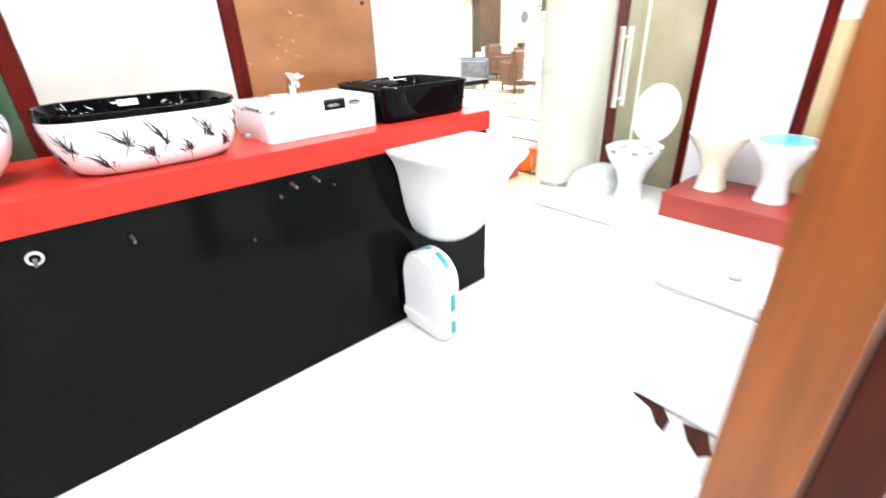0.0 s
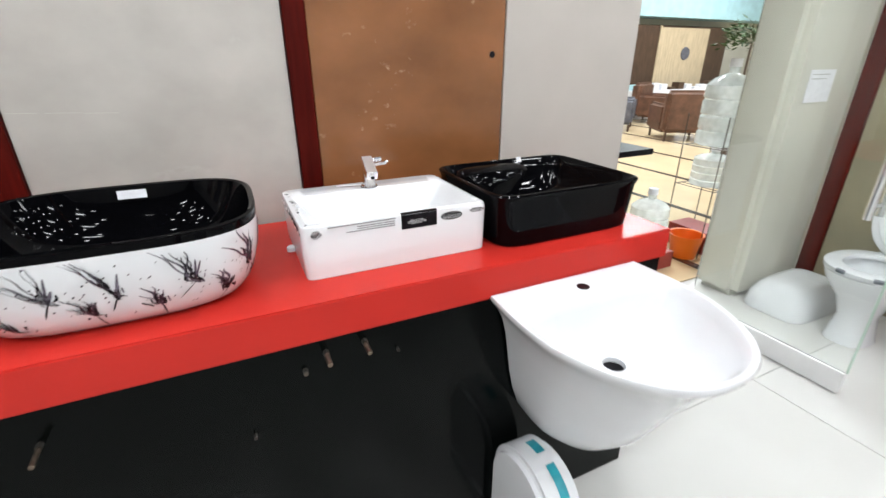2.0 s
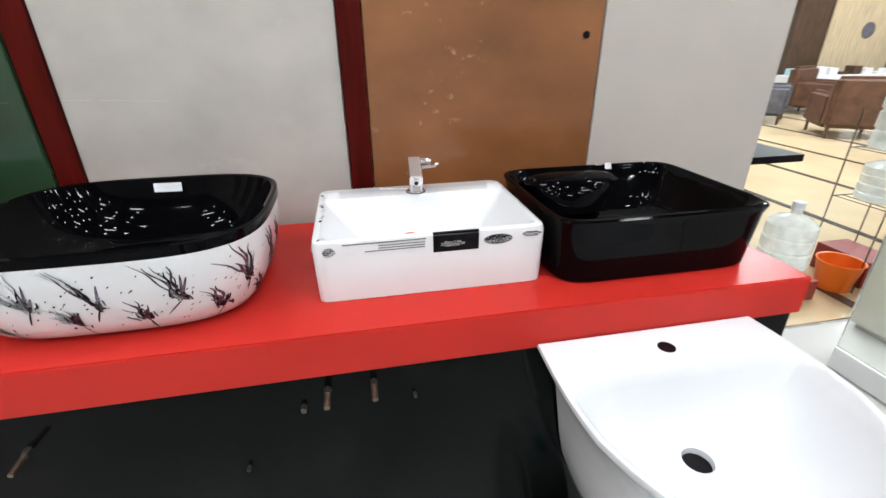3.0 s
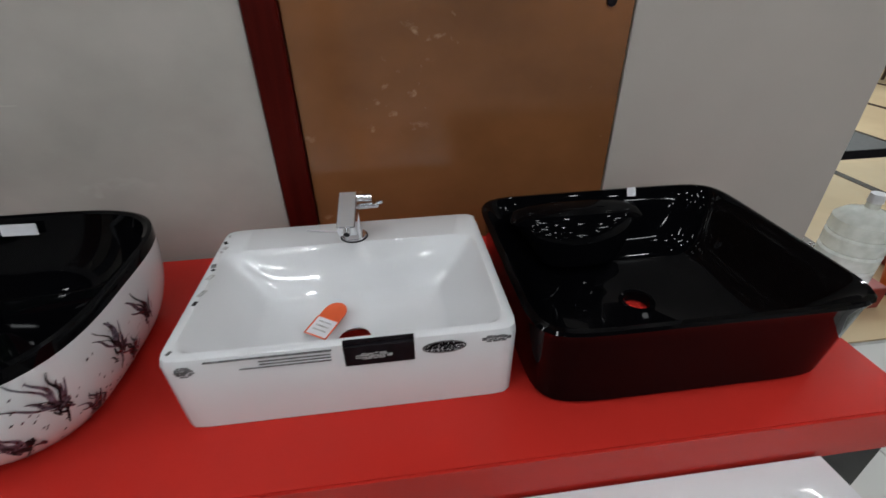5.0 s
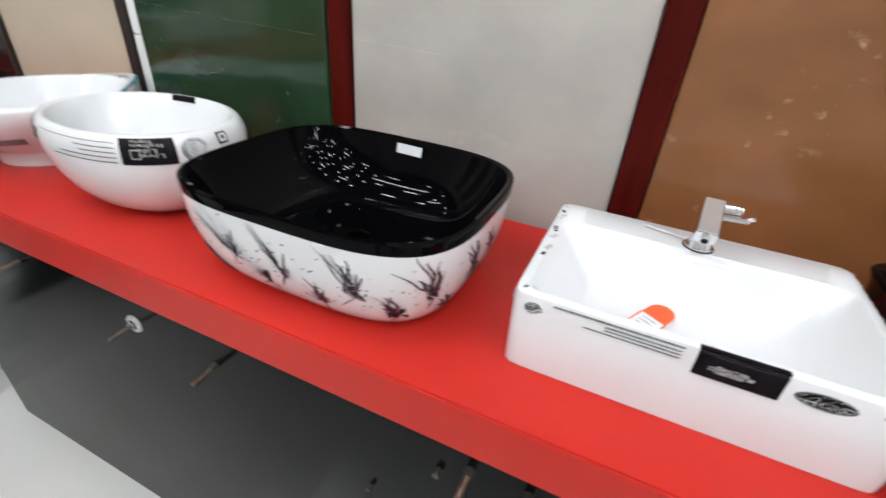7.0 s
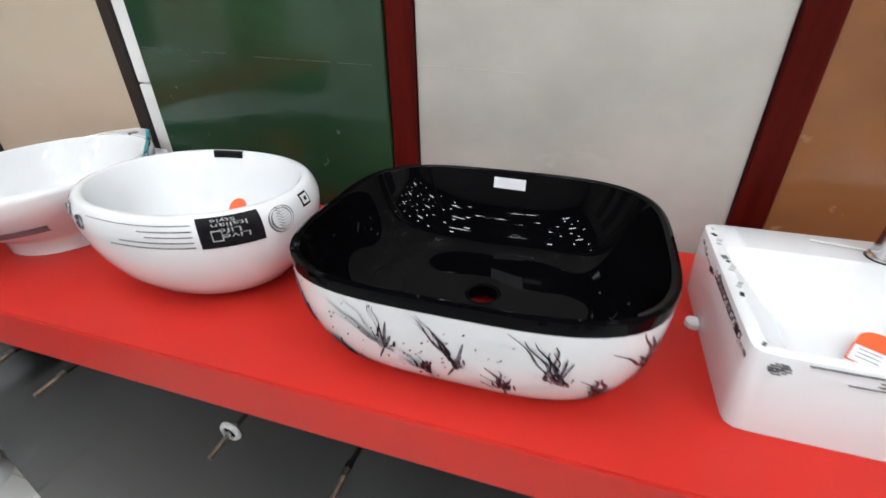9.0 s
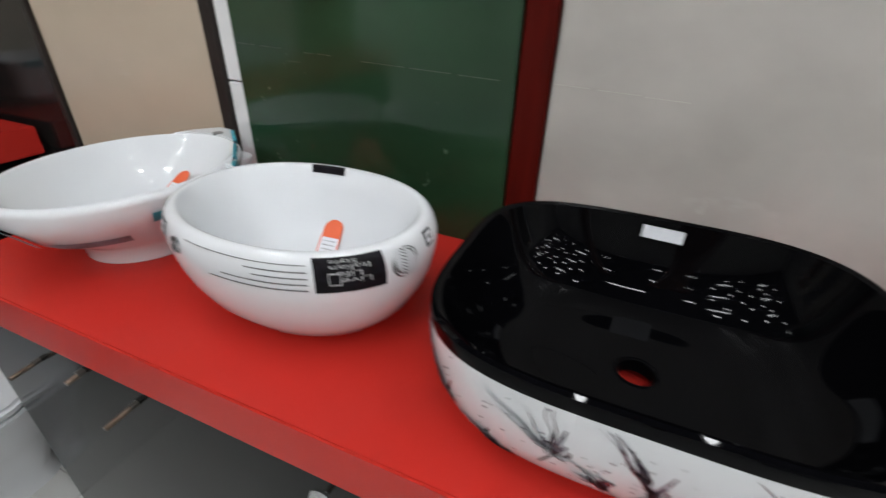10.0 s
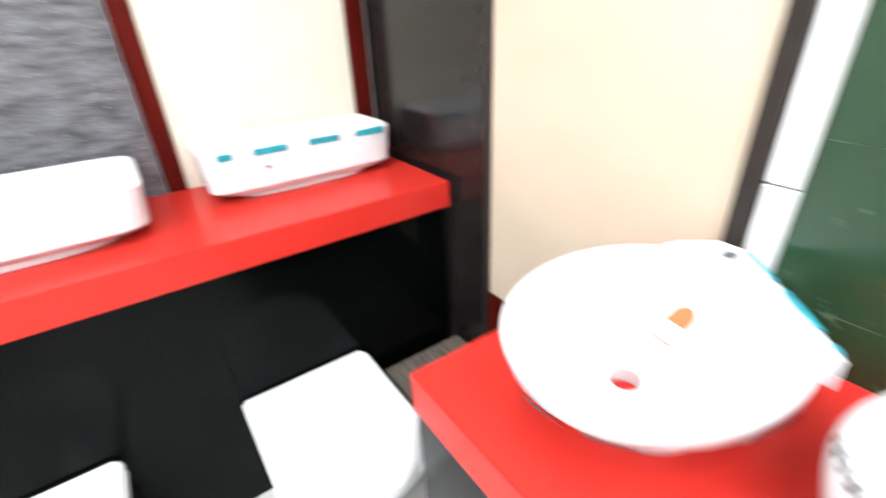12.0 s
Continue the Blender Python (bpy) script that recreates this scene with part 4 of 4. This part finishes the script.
    rings = [(z0 + 0.018, cx, cy, rx * low * 0.9, ry * low * 0.9, 4), (z0 + 0.022, cx, cy, rx * 0.84, ry * 0.90, 7), (z0 + 0.04, cx, cy, rx * 0.95, ry * 0.97, n), (z0 + h - 0.006, cx, cy, rx, ry, n), (z0 + h, cx, cy, rx - 0.006, ry - 0.006, n),
             (z0 + h - 0.002, cx, cy, rx - 0.018, ry - 0.018, n), (z0 + h * 0.55, cx, cy, rx - 0.045, ry - 0.045, 6), (z0 + h * 0.40, cx, cy, rx * 0.4, ry * 0.5, 3), (z0 + h * 0.38, cx, cy, 0.022, 0.022, 2), (z0 + h * 0.2, cx, cy, 0.021, 0.021, 2)]
    part("body", loft(rings, 80, True), m, ob)
    for y0, y1 in dashes:
        part("tape_strip", box(cx + rx - 0.012, cx + rx + 0.0015, y0, y1, z0 + h - 0.022, z0 + h - 0.002), TAPE, ob, "teal packing tape")
    return ob


tray_basin(-2.226, 4.633, 0.142, 0.308, TOP2, 0.160, "flat oblong white basin with teal tape dashes on its rim", ((4.37, 4.41), (4.47, 4.57), (4.64, 4.74), (4.80, 4.90)), 0.72)
tray_basin(-2.16, 3.845, 0.19, 0.335, TOP2, 0.150, "deep white oblong basin with a stepped foot", (), 0.76)


def floor_toilet(name, x, y, label, group):
    """Squat square-lidded pan with its back to the west panel, facing +x."""
    ob = thing(name, label, "toilet", x, y, 0, group)
    part("pan", loft([(0, x + 0.19, y, 0.19, 0.14, 4), (0.05, x + 0.19, y, 0.18, 0.13, 4), (0.22, x + 0.225, y, 0.215, 0.16, 4), (0.36, x + 0.255, y, 0.25, 0.19, 5), (0.375, x + 0.255, y, 0.25, 0.19, 5)], 48, True, True), PORCELAIN, ob)
    out = [(x, y - 0.205), (x + 0.37, y - 0.205), (x + 0.50, y - 0.115), (x + 0.525, y - 0.05), (x + 0.525, y + 0.05), (x + 0.50, y + 0.115), (x + 0.37, y + 0.205), (x + 0.03, y + 0.205), (x, y + 0.19)]
    part("seat", prism(out, 0.377, 0.392, 0.004, 2), PORCELAIN, ob)
    part("lid", prism(out, 0.395, 0.425, 0.010, 3), PORCELAIN, ob, "flat squarish white lid")
    return ob


t1 = floor_toilet("toilet", -1.882, 4.428, "white floor toilet with a flat square lid, closed", "toilets under the second counter")
copy_thing(t1, pose(-1.882, 3.712, 0))
stack = thing("board_stack", "low stack of weathered grey-brown boards in the corner", "boards", -1.7, 4.86, 0)
for k in range(8):
    for j in range(3):
        part("board", box(-1.87 + 0.004 * k, -1.40 + 0.01 * ((k * 7 + j * 3) % 4), 4.69 + j * 0.108, 4.795 + j * 0.108, k * 0.040, k * 0.040 + 0.037, 0.002, 1), BOARD, stack)


scraps = random.Random(21)
heap = thing("packing_scraps", "small heap of torn dark plastic and card scraps on the floor", "scraps", -1.33, 4.61, 0)
for k in range(9):
    x, y = -1.33 + scraps.uniform(-0.09, 0.09), 4.61 + scraps.uniform(-0.05, 0.05)
    b = bmesh.new()
    bmesh.ops.create_icosphere(b, subdivisions=2, radius=scraps.uniform(0.018, 0.035))
    for v in b.verts:
        v.co *= 1 + 0.5 * noise.noise(v.co * 60 + Vector((k, 0, 0)))
        v.co.z *= 0.6
    lowest = min(v.co.z for v in b.verts)
    part("scrap", turned(b, pose(x, y, -lowest + 0.001, 0, 0, scraps.uniform(0, 360))), scraps.choice((INK, LABEL, CARDBOARD, GREYINK)), heap, sharp=0.3)


# ---- toilet cistern side, south of the walk ----
def back_toilet():
    x, y = 0.690, 3.15
    ob = thing("toilet", "white close-coupled toilet seen from behind its cistern", "toilet", x + 0.3, y, 0)
    part("cistern", box(x, x + 0.19, y - 0.19, y + 0.19, 0.395, 0.715, 0.006, 2), PORCELAIN, ob)
    part("cistern_lid", box(x - 0.001, x + 0.191, y - 0.191, y + 0.191, 0.7152, 0.752, 0.006, 3), PORCELAIN, ob)
    part("flush_button", loft([(0.752, x + 0.075, y + 0.05, 0.016, 0.016, 2), (0.757, x + 0.075, y + 0.05, 0.016, 0.016, 2), (0.759, x + 0.075, y + 0.05, 0.012, 0.012, 2)], 24, True, True), GREYTAPE, ob, "grey flush button")
    part("pan", loft([(0, x + 0.33, y, 0.26, 0.11, 3), (0.1, x + 0.33, y, 0.25, 0.10, 3), (0.25, x + 0.38, y, 0.27, 0.14, 2.6), (0.38, x + 0.40, y, 0.30, 0.18, 2.4), (0.393, x + 0.40, y, 0.30, 0.18, 2.4)], 48, True, True), PORCELAIN, ob)
    part("rear_web", box(x + 0.008, x + 0.13, y - 0.12, y + 0.185, 0.17, 0.394, 0.012, 3), PORCELAIN, ob)
    up = Matrix(((0, 0, 1, x + 0.004), (1, 0, 0, y + 0.01), (0, 1, 0, -0.004), (0, 0, 0, 1)))
    # flat dark plates stand in for the shade inside the rear hollows
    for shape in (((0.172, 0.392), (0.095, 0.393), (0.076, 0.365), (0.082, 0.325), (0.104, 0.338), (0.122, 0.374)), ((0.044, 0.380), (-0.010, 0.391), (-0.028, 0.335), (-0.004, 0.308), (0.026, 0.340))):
        part("rear_recess_shade", turned(prism(shape, 0.0, 0.005), up), SHADEBROWN, ob, "flat dark patch painted as the shade of a hollow in the back")
    part("outlet", rod((x + 0.12, y, 0.18), (x - 0.03, y, 0.18), 0.05, 24), PORCELAIN, ob)
    part("lid", prism([(x + 0.42 + 0.24 * math.cos(a), y + 0.185 * math.sin(a)) for a in np.linspace(0, 2 * math.pi, 32, endpoint=False)], 0.397, 0.425, 0.008, 2), PORCELAIN, ob)


back_toilet()

post = thing("timber_post", "orange varnished timber door post with a dark inner edge", "post", 0.33, 3.0, 0)
part("post_face", box(0.285, 0.345, 2.980, 3.070, 0, CEILING - 0.002, 0.004, 2), TIMBER, post, "orange varnished timber")
# dark timber piece whose shadow is part of its base colour
part("inner_edge", box(0.297, 0.40, 2.918, 2.978, 0, CEILING - 0.002, 0.003, 1), SHADEBROWN, post, "dark brown timber, darkened further for shade")


# ---- east side: plinth with pans, toilet, glass door ----
plinth = thing("plinth", "low red painted display plinth for toilet pans", "plinth", 3.16, 2.6, 0)
part("top_board", box(2.87, WALL_E - 0.016, 1.0, 4.22, 0.15, 0.17, 0.002, 1), REDPLINTH, plinth)
part("riser", box(2.874, 2.89, 1.004, 4.216, 0, 0.149), REDPLINTH, plinth)
part("end_riser", box(2.892, WALL_E - 0.018, 4.20, 4.216, 0, 0.149), REDPLINTH, plinth)


def pedestal_pan(x, y, z, m, label, film=False, h=0.39):
    ob = thing("pedestal_pan", label, "toilet pan", x, y, z, "pans on the plinth")
    rings = [(z + 0.001, x, y, 0.125, 0.095, 2.6), (z + 0.03, x, y, 0.118, 0.088, 2.6), (z + 0.14, x, y, 0.095, 0.075, 2.4), (z + 0.24, x - 0.01, y, 0.125, 0.105, 2.2), (z + 0.34, x - 0.02, y, 0.195, 0.165, 2.2), (z + h - 0.01, x - 0.02, y, 0.215, 0.182, 2.2), (z + h, x - 0.02, y, 0.21, 0.178, 2.2),
             (z + h, x - 0.02, y, 0.168, 0.138, 2.2), (z + h - 0.012, x - 0.02, y, 0.162, 0.132, 2.2)]
    if not film:
        rings += [(z + h - 0.12, x - 0.02, y, 0.12, 0.10, 2.1), (z + h - 0.2, x + 0.02, y, 0.05, 0.05, 2), (z + h - 0.22, x + 0.02, y, 0.01, 0.01, 2)]
    part("pan", loft(rings, 56, True, not film), m, ob)
    if film:
        part("film", loft([(z + h - 0.004, x - 0.02, y, 0.176, 0.146, 2.2), (z + h + 0.003, x - 0.02, y, 0.172, 0.142, 2.2), (z + h + 0.004, x - 0.02, y, 0.12, 0.10, 2.2)], 40, False, True), WATERBLUE, ob, "pale blue protective film")
    return ob


pedestal_pan(3.20, 4.03, 0.17, CREAM, "cream ceramic pedestal toilet pan without a seat")
pedestal_pan(3.20, 3.66, 0.17, PORCELAIN, "white pedestal toilet pan covered with pale blue film", True)
pedestal_pan(3.20, 3.22, 0.17, PORCELAIN, "white ceramic pedestal toilet pan without a seat")
pedestal_pan(3.20, 2.78, 0.17, PORCELAIN, "white ceramic pedestal toilet pan without a seat")


def open_toilet():
    x, y = 3.03, 4.53
    ob = pedestal_pan(x, y, 0.0, PORCELAIN, "white toilet with its oval lid raised and rim taped", False, 0.40)
    ob.name = "open_toilet"
    seat = [(0.400, x - 0.02, y, 0.220, 0.186, 2.2), (0.418, x - 0.02, y, 0.222, 0.188, 2.2), (0.424, x - 0.02, y, 0.21, 0.176, 2.2), (0.422, x - 0.02, y, 0.15, 0.118, 2.2), (0.402, x - 0.02, y, 0.145, 0.113, 2.2)]
    part("seat", loft(seat, 48), PORCELAIN, ob)
    outl = [(0.170 * math.cos(a), 0.215 * math.sin(a)) for a in np.linspace(0, 2 * math.pi, 40, endpoint=False)]
    part("lid", turned(prism(outl, -0.010, 0.012, 0.008, 2), Matrix.Translation((x + 0.215, y - 0.01, 0.625)) @ Matrix.Rotation(radians(14), 4, "Y") @ Matrix.Rotation(radians(90), 4, "Z") @ Matrix.Rotation(radians(90), 4, "X")), PORCELAIN, ob, "raised oval lid")
    ring = [(0.0, 0, 0, 0.138, 0.180, 2), (0.010, 0, 0, 0.132, 0.174, 2), (0.010, 0, 0, 0.085, 0.125, 2), (0.0, 0, 0, 0.078, 0.118, 2)]
    part("seat_ring", turned(loft(ring, 40), Matrix.Translation((x + 0.205, y - 0.01, 0.622)) @ Matrix.Rotation(radians(14), 4, "Y") @ Matrix.Rotation(radians(90), 4, "Z") @ Matrix.Rotation(radians(-90), 4, "X")), PORCELAIN, ob, "raised seat lying against the lid")
    for a in (-2.6, -2.05, -1.5, 2.9):
        part("tape_strip", patch(seat[:3], a - 0.11, a + 0.11, 0.1, 0.9, 0.002, 5, 2), GREYTAPE, ob, "grey tape on the rim")
    part("hinge", box(x + 0.17, x + 0.20, y - 0.09, y + 0.08, 0.40, 0.428, 0.006, 2), CHROME, ob)


open_toilet()

lump = thing("upturned_basin", "white basin lying upside down on the floor", "basin", 3.13, 4.86, 0)
part("body", loft([(0.001, 3.13, 4.86, 0.255, 0.165, 5), (0.02, 3.13, 4.86, 0.26, 0.17, 5), (0.09, 3.13, 4.86, 0.245, 0.158, 5), (0.14, 3.13, 4.86, 0.215, 0.135, 4.5), (0.165, 3.13, 4.86, 0.185, 0.11, 4), (0.175, 3.13, 4.86, 0.15, 0.08, 3.5), (0.178, 3.13, 4.86, 0.06, 0.03, 2.4)], 48, True, True), PORCELAIN, lump)

door = thing("glass_door", "frameless glass entrance door standing open, with long chrome handles", "door", 2.465, 4.68, 0)
pane = part("pane", box(2.459, 2.471, 4.31, 5.05, 0.112, 2.2, 0.001, 1), GLASS, door, "clear glass leaf")
pane.visible_shadow = False
part("bottom_rail", box(2.450, 2.480, 4.31, 5.05, 0.008, 0.110, 0.002, 1), WHITEPVC, door, "pale bottom rail")
for x in (2.415, 2.515):
    h = part("handle", merge(rod((x, 4.42, 0.78), (x, 4.42, 1.225), 0.014, 16), rod((2.466, 4.42, 0.83), (x, 4.42, 0.83), 0.008, 10)), CHROME, door, "long round chrome pull")
    part("handle_mount", rod((2.466, 4.42, 1.17), (x, 4.42, 1.17), 0.008, 10), CHROME, door)
part("edge", box(2.4592, 2.4708, 4.3045, 4.309, 0.113, 2.199), GLASSEDGE, door, "pale green polished edge")
notice = thing("paper_notice", "white paper notice taped to the ivory pier", "notice", 3.0, 5.044, 1.19)
part("sheet", box(2.965, 3.19, 5.0395, 5.041, 1.14, 1.30), LABEL, notice)
for k in range(2):
    part("print_line", box(2.985, 3.14 - 0.02 * (k % 3), 5.0385, 5.0393, 1.275 - k * 0.021, 1.279 - k * 0.021), FAINT, notice)


# ---- seen through the entrance: bottle rack and the mall ----
mall_floor = structure("mall_floor", box(-3, 22, 5.352, 22, -0.1, 0.0), MALLTILE, "tan polished mall floor with dark stone bands")
for k in range(10):
    x = 3.05 + k * 1.06
    part("stone_band", box(x, x + 0.07, 5.36, 21.5, 0.0, 0.003), MALLBAND, mall_floor)


def water_bottle(x, y, z, label, r=0.135, h=0.40):
    ob = thing("water_bottle", label, "bottle", x, y, z, "water bottles")
    prof = [(0.0, 0.9), (0.02, 1.0), (0.18, 1.0), (0.21, 0.94), (0.24, 1.0), (0.40, 1.0), (0.43, 0.93), (0.46, 1.0), (0.62, 1.0), (0.65, 0.94), (0.68, 1.0), (0.84, 0.98), (0.93, 0.72), (0.98, 0.35), (1.0, 0.22), (1.10, 0.21)]
    body = part("body", loft([(z + h * a, x, y, r * c, r * c, 2) for a, c in prof], 32, True, True), BOTTLE, ob)
    body.visible_shadow = False
    part("cap", loft([(z + h * 1.08, x, y, r * 0.25, r * 0.25, 2), (z + h * 1.19, x, y, r * 0.24, r * 0.24, 2)], 20, True, True), LABEL, ob, "white cap")


rack = thing("bottle_rack", "dark wire rack holding large water bottles", "rack", 3.36, 5.70, 0)
for x in (3.20, 3.52):
    for y in (5.55, 5.85):
        part("leg", rod((x, y, 0), (x, y, 1.0), 0.004, 8), WIRE, rack)
for z in (0.50, 0.787):
    for y in (5.55, 5.85):
        part("rail", rod((3.20, y, z), (3.52, y, z), 0.004, 8), WIRE, rack)
    for k in range(6):
        part("shelf_wire", rod((3.215 + k * 0.058, 5.55, z), (3.215 + k * 0.058, 5.85, z), 0.003, 6), WIRE, rack)
water_bottle(3.36, 5.70, 0.795, "large clear water bottle standing on the rack", 0.15, 0.47)
water_bottle(3.36, 5.70, 0.508, "clear water bottle on the lower rack shelf", 0.13, 0.225)
stool = thing("low_stand", "low dark red box under a water bottle", "box", 2.775, 5.68, 0)
part("box", box(2.64, 2.92, 5.54, 5.82, 0, 0.12, 0.004, 1), REDPLINTH, stool)
water_bottle(2.775, 5.68, 0.122, "clear water bottle standing by the entrance", 0.125, 0.36)
bucket = thing("bucket", "orange plastic bucket on the floor", "bucket", 3.16, 5.64, 0)
part("pail", loft([(0.001, 3.16, 5.64, 0.085, 0.085, 2), (0.165, 3.16, 5.64, 0.113, 0.113, 2), (0.178, 3.16, 5.64, 0.120, 0.120, 2), (0.175, 3.16, 5.64, 0.110, 0.110, 2), (0.02, 3.16, 5.64, 0.082, 0.082, 2)], 32, True, True), ORANGE, bucket)
part("base", box(3.29, 3.52, 5.58, 5.90, 0.0, 0.17, 0.004, 1), REDPLINTH, thing("dark_crate", "low dark red crate beside the bucket", "crate", 3.4, 5.74, 0))
desk = thing("side_table", "narrow white cabinet table with a black top", "table", 1.95, 5.42, 0)
part("table_top", box(1.73, 2.27, 5.32, 5.62, 0.885, 0.915, 0.002, 1), INK, desk, "black table top")
part("cabinet", box(1.73, 1.98, 5.33, 5.60, 0.30, 0.884, 0.002, 1), LABEL, desk, "white cabinet body")
for x in (1.76, 2.04):
    part("leg", box(x - 0.015, x + 0.015, 5.56, 5.59, 0.001, 0.884), INK, desk)


def armchair(x, y, m, label, turn=0, w=0.85, group="mall seating"):
    ob = thing("armchair", label, "armchair", x, y, 0, group)
    g = Matrix.Translation((x, y, 0)) @ Matrix.Rotation(radians(turn), 4, "Z")
    part("seat", turned(box(-w / 2 + 0.13, w / 2 - 0.13, -0.4, 0.3, 0.2, 0.44, 0.05, 3), g), m, ob)
    part("backrest", turned(box(-w / 2, w / 2, 0.25, 0.45, 0.15, 0.86, 0.06, 3), g), m, ob)
    for s in (-1, 1):
        part("armrest", turned(box(s * (w / 2 - 0.065) - 0.065, s * (w / 2 - 0.065) + 0.065, -0.42, 0.3, 0.14, 0.62, 0.05, 3), g), m, ob)
        for yy in (-0.36, 0.38):
            part("leg", turned(rod((s * (w / 2 - 0.08), yy, 0), (s * (w / 2 - 0.08), yy, 0.15), 0.022, 10), g), DARKWOOD, ob)


armchair(7.75, 9.4, SOFA, "brown leather armchair on the mall floor", 150, 0.9)
armchair(7.6, 10.9, GREYCLOTH, "dark grey upholstered armchair", 40, 0.9)
armchair(9.2, 11.2, SOFA, "brown leather armchair further back", 20, 0.8)
low = thing("low_shelf", "low white display shelf with goods far in the mall", "shelf", 11.0, 11.6, 0)
part("carcass", box(9.0, 13.4, 11.75, 12.1, 0, 0.66, 0.01, 1), LABEL, low)
rg = random.Random(5)
for k in range(14):
    x = 9.1 + k * 0.29
    g = thing("display_box", "small display box on the low shelf", "box", x, 11.85, 0.66, "boxes on the low shelf")
    part("box", box(x, x + 0.2, 11.78, 11.98, 0.661, 0.70 + rg.random() * 0.14, 0.006, 1), rg.choice((GREYCLOTH, LABEL, SKYBLUE, DARKWOOD)), g)
cab = thing("wall_cabinet", "tall dark wooden display cabinet with a pale centre panel", "cabinet", 11.1, 12.5, 0)
part("carcass", box(9.5, 12.9, 12.4, 12.7, 0, 2.12, 0.01, 1), DARKWOOD, cab)
part("centre_panel", box(10.36, 12.1, 12.37, 12.398, 0.45, 2.07, 0.004, 1), PALEWOOD, cab, "pale veneer panel")
part("emblem", turned(loft([(0, 0, 0, 0.16, 0.16, 2), (0.02, 0, 0, 0.15, 0.15, 2), (0.02, 0, 0, 0.09, 0.09, 2)], 28, True, True), Matrix.Translation((11.3, 12.368, 1.48)) @ Matrix.Rotation(math.pi / 2, 4, "X")), GREYCLOTH, cab, "round grey emblem")
part("frame_rail", box(10.29, 10.34, 12.36, 12.39, 0.4, 2.11), PALEWOOD, cab)

plant = thing("potted_plant", "leafy green plant in a tall brown pot", "plant", 6.68, 7.75, 0)
part("pot", loft([(0, 6.68, 7.75, 0.16, 0.16, 2), (0.6, 6.68, 7.75, 0.22, 0.22, 2), (0.62, 6.68, 7.75, 0.2, 0.2, 2)], 28, True, True), DARKWOOD, plant)
part("stem", rod((6.68, 7.75, 0.6), (6.68, 7.75, 1.56), 0.02, 8, 0.012), DARKWOOD, plant)
bm = bmesh.new()
rl = random.Random(11)
for k in range(420):
    a, e = rl.uniform(0, 2 * math.pi), rl.uniform(-0.4, 1.3)
    r = 0.38 * rl.random() ** 0.5
    c = Vector((6.68 + r * math.cos(a) * math.cos(e), 7.75 + r * math.sin(a) * math.cos(e), 1.56 + 0.75 * r * math.sin(e)))
    d = Vector((math.cos(a), math.sin(a), rl.uniform(-0.5, 0.9))).normalized() * rl.uniform(0.07, 0.14)
    s = d.cross(Vector((rl.uniform(-1, 1), rl.uniform(-1, 1), 1))).normalized() * 0.017
    v = [bm.verts.new(p) for p in (c, c + d * 0.5 + s, c + d, c + d * 0.5 - s)]
    bm.faces.new(v)
part("foliage", bm, LEAF, plant)

structure("mall_wall_back", box(-3, 22, 12.75, 12.95, 0, 4.2), COLUMNPAINT, "ivory far wall of the mall")
fascia = structure("mall_fascia", box(4, 16, 12.2, 12.74, 2.28, 3.1), SKYBLUE, "pale blue shop fascia far in the mall")
structure("mall_wall_east", box(16, 16.2, 5.4, 12.75, 0, 4.2), COLUMNPAINT, "ivory side wall of the mall")
structure("mall_wall_west", box(-3.2, -3, 5.4, 12.75, 0, 4.2), COLUMNPAINT, "ivory side wall of the mall")
structure("mall_ceiling", box(-3, 16, 5.3, 12.75, 4.2, 4.3), CEILPAINT, "dark painted mall ceiling")
structure("mall_side_wall", box(3.68, 16, 5.06, 5.28, 0, 4.2), COLUMNPAINT, "ivory wall beside the entrance")
for x, y in ((4.6, 8.3), (7.0, 7.2), (9.5, 7.2), (5.0, 10.4), (8.0, 10.2), (11.5, 10.2)):
    batten(x, y, 1.5, "x", MALL_LAMP, 4.2)

# ---- floor tiles, the nearest pieces of the setting ----
TX, TY = 1.2, 0.80
made = {}
for i in range(-2, 4):
    for j in range(-6, 3):
        x0, x1 = max(WALL_W - 0.15, -0.17 + i * TX), min(3.7, -0.17 + (i + 1) * TX)
        y0, y1 = max(SOUTH - 0.1, 3.73 + j * TY), min(5.345, 3.73 + (j + 1) * TY)
        if x1 - x0 < 0.05 or y1 - y0 < 0.05:
            continue
        key = (round(x1 - x0, 3), round(y1 - y0, 3))
        if key not in made:
            b = box(0.0018, x1 - x0 - 0.0018, 0.0018, y1 - y0 - 0.0018, -0.006, 0.0, 0.0008, 1)
            ob = part("tile", b, FLOORTILE, floor)
            made[key] = ob.data
        else:
            ob = new("tile", made[key])
            ob.parent = floor
        ob.matrix_basis = Matrix.Translation((x0, y0, 0))
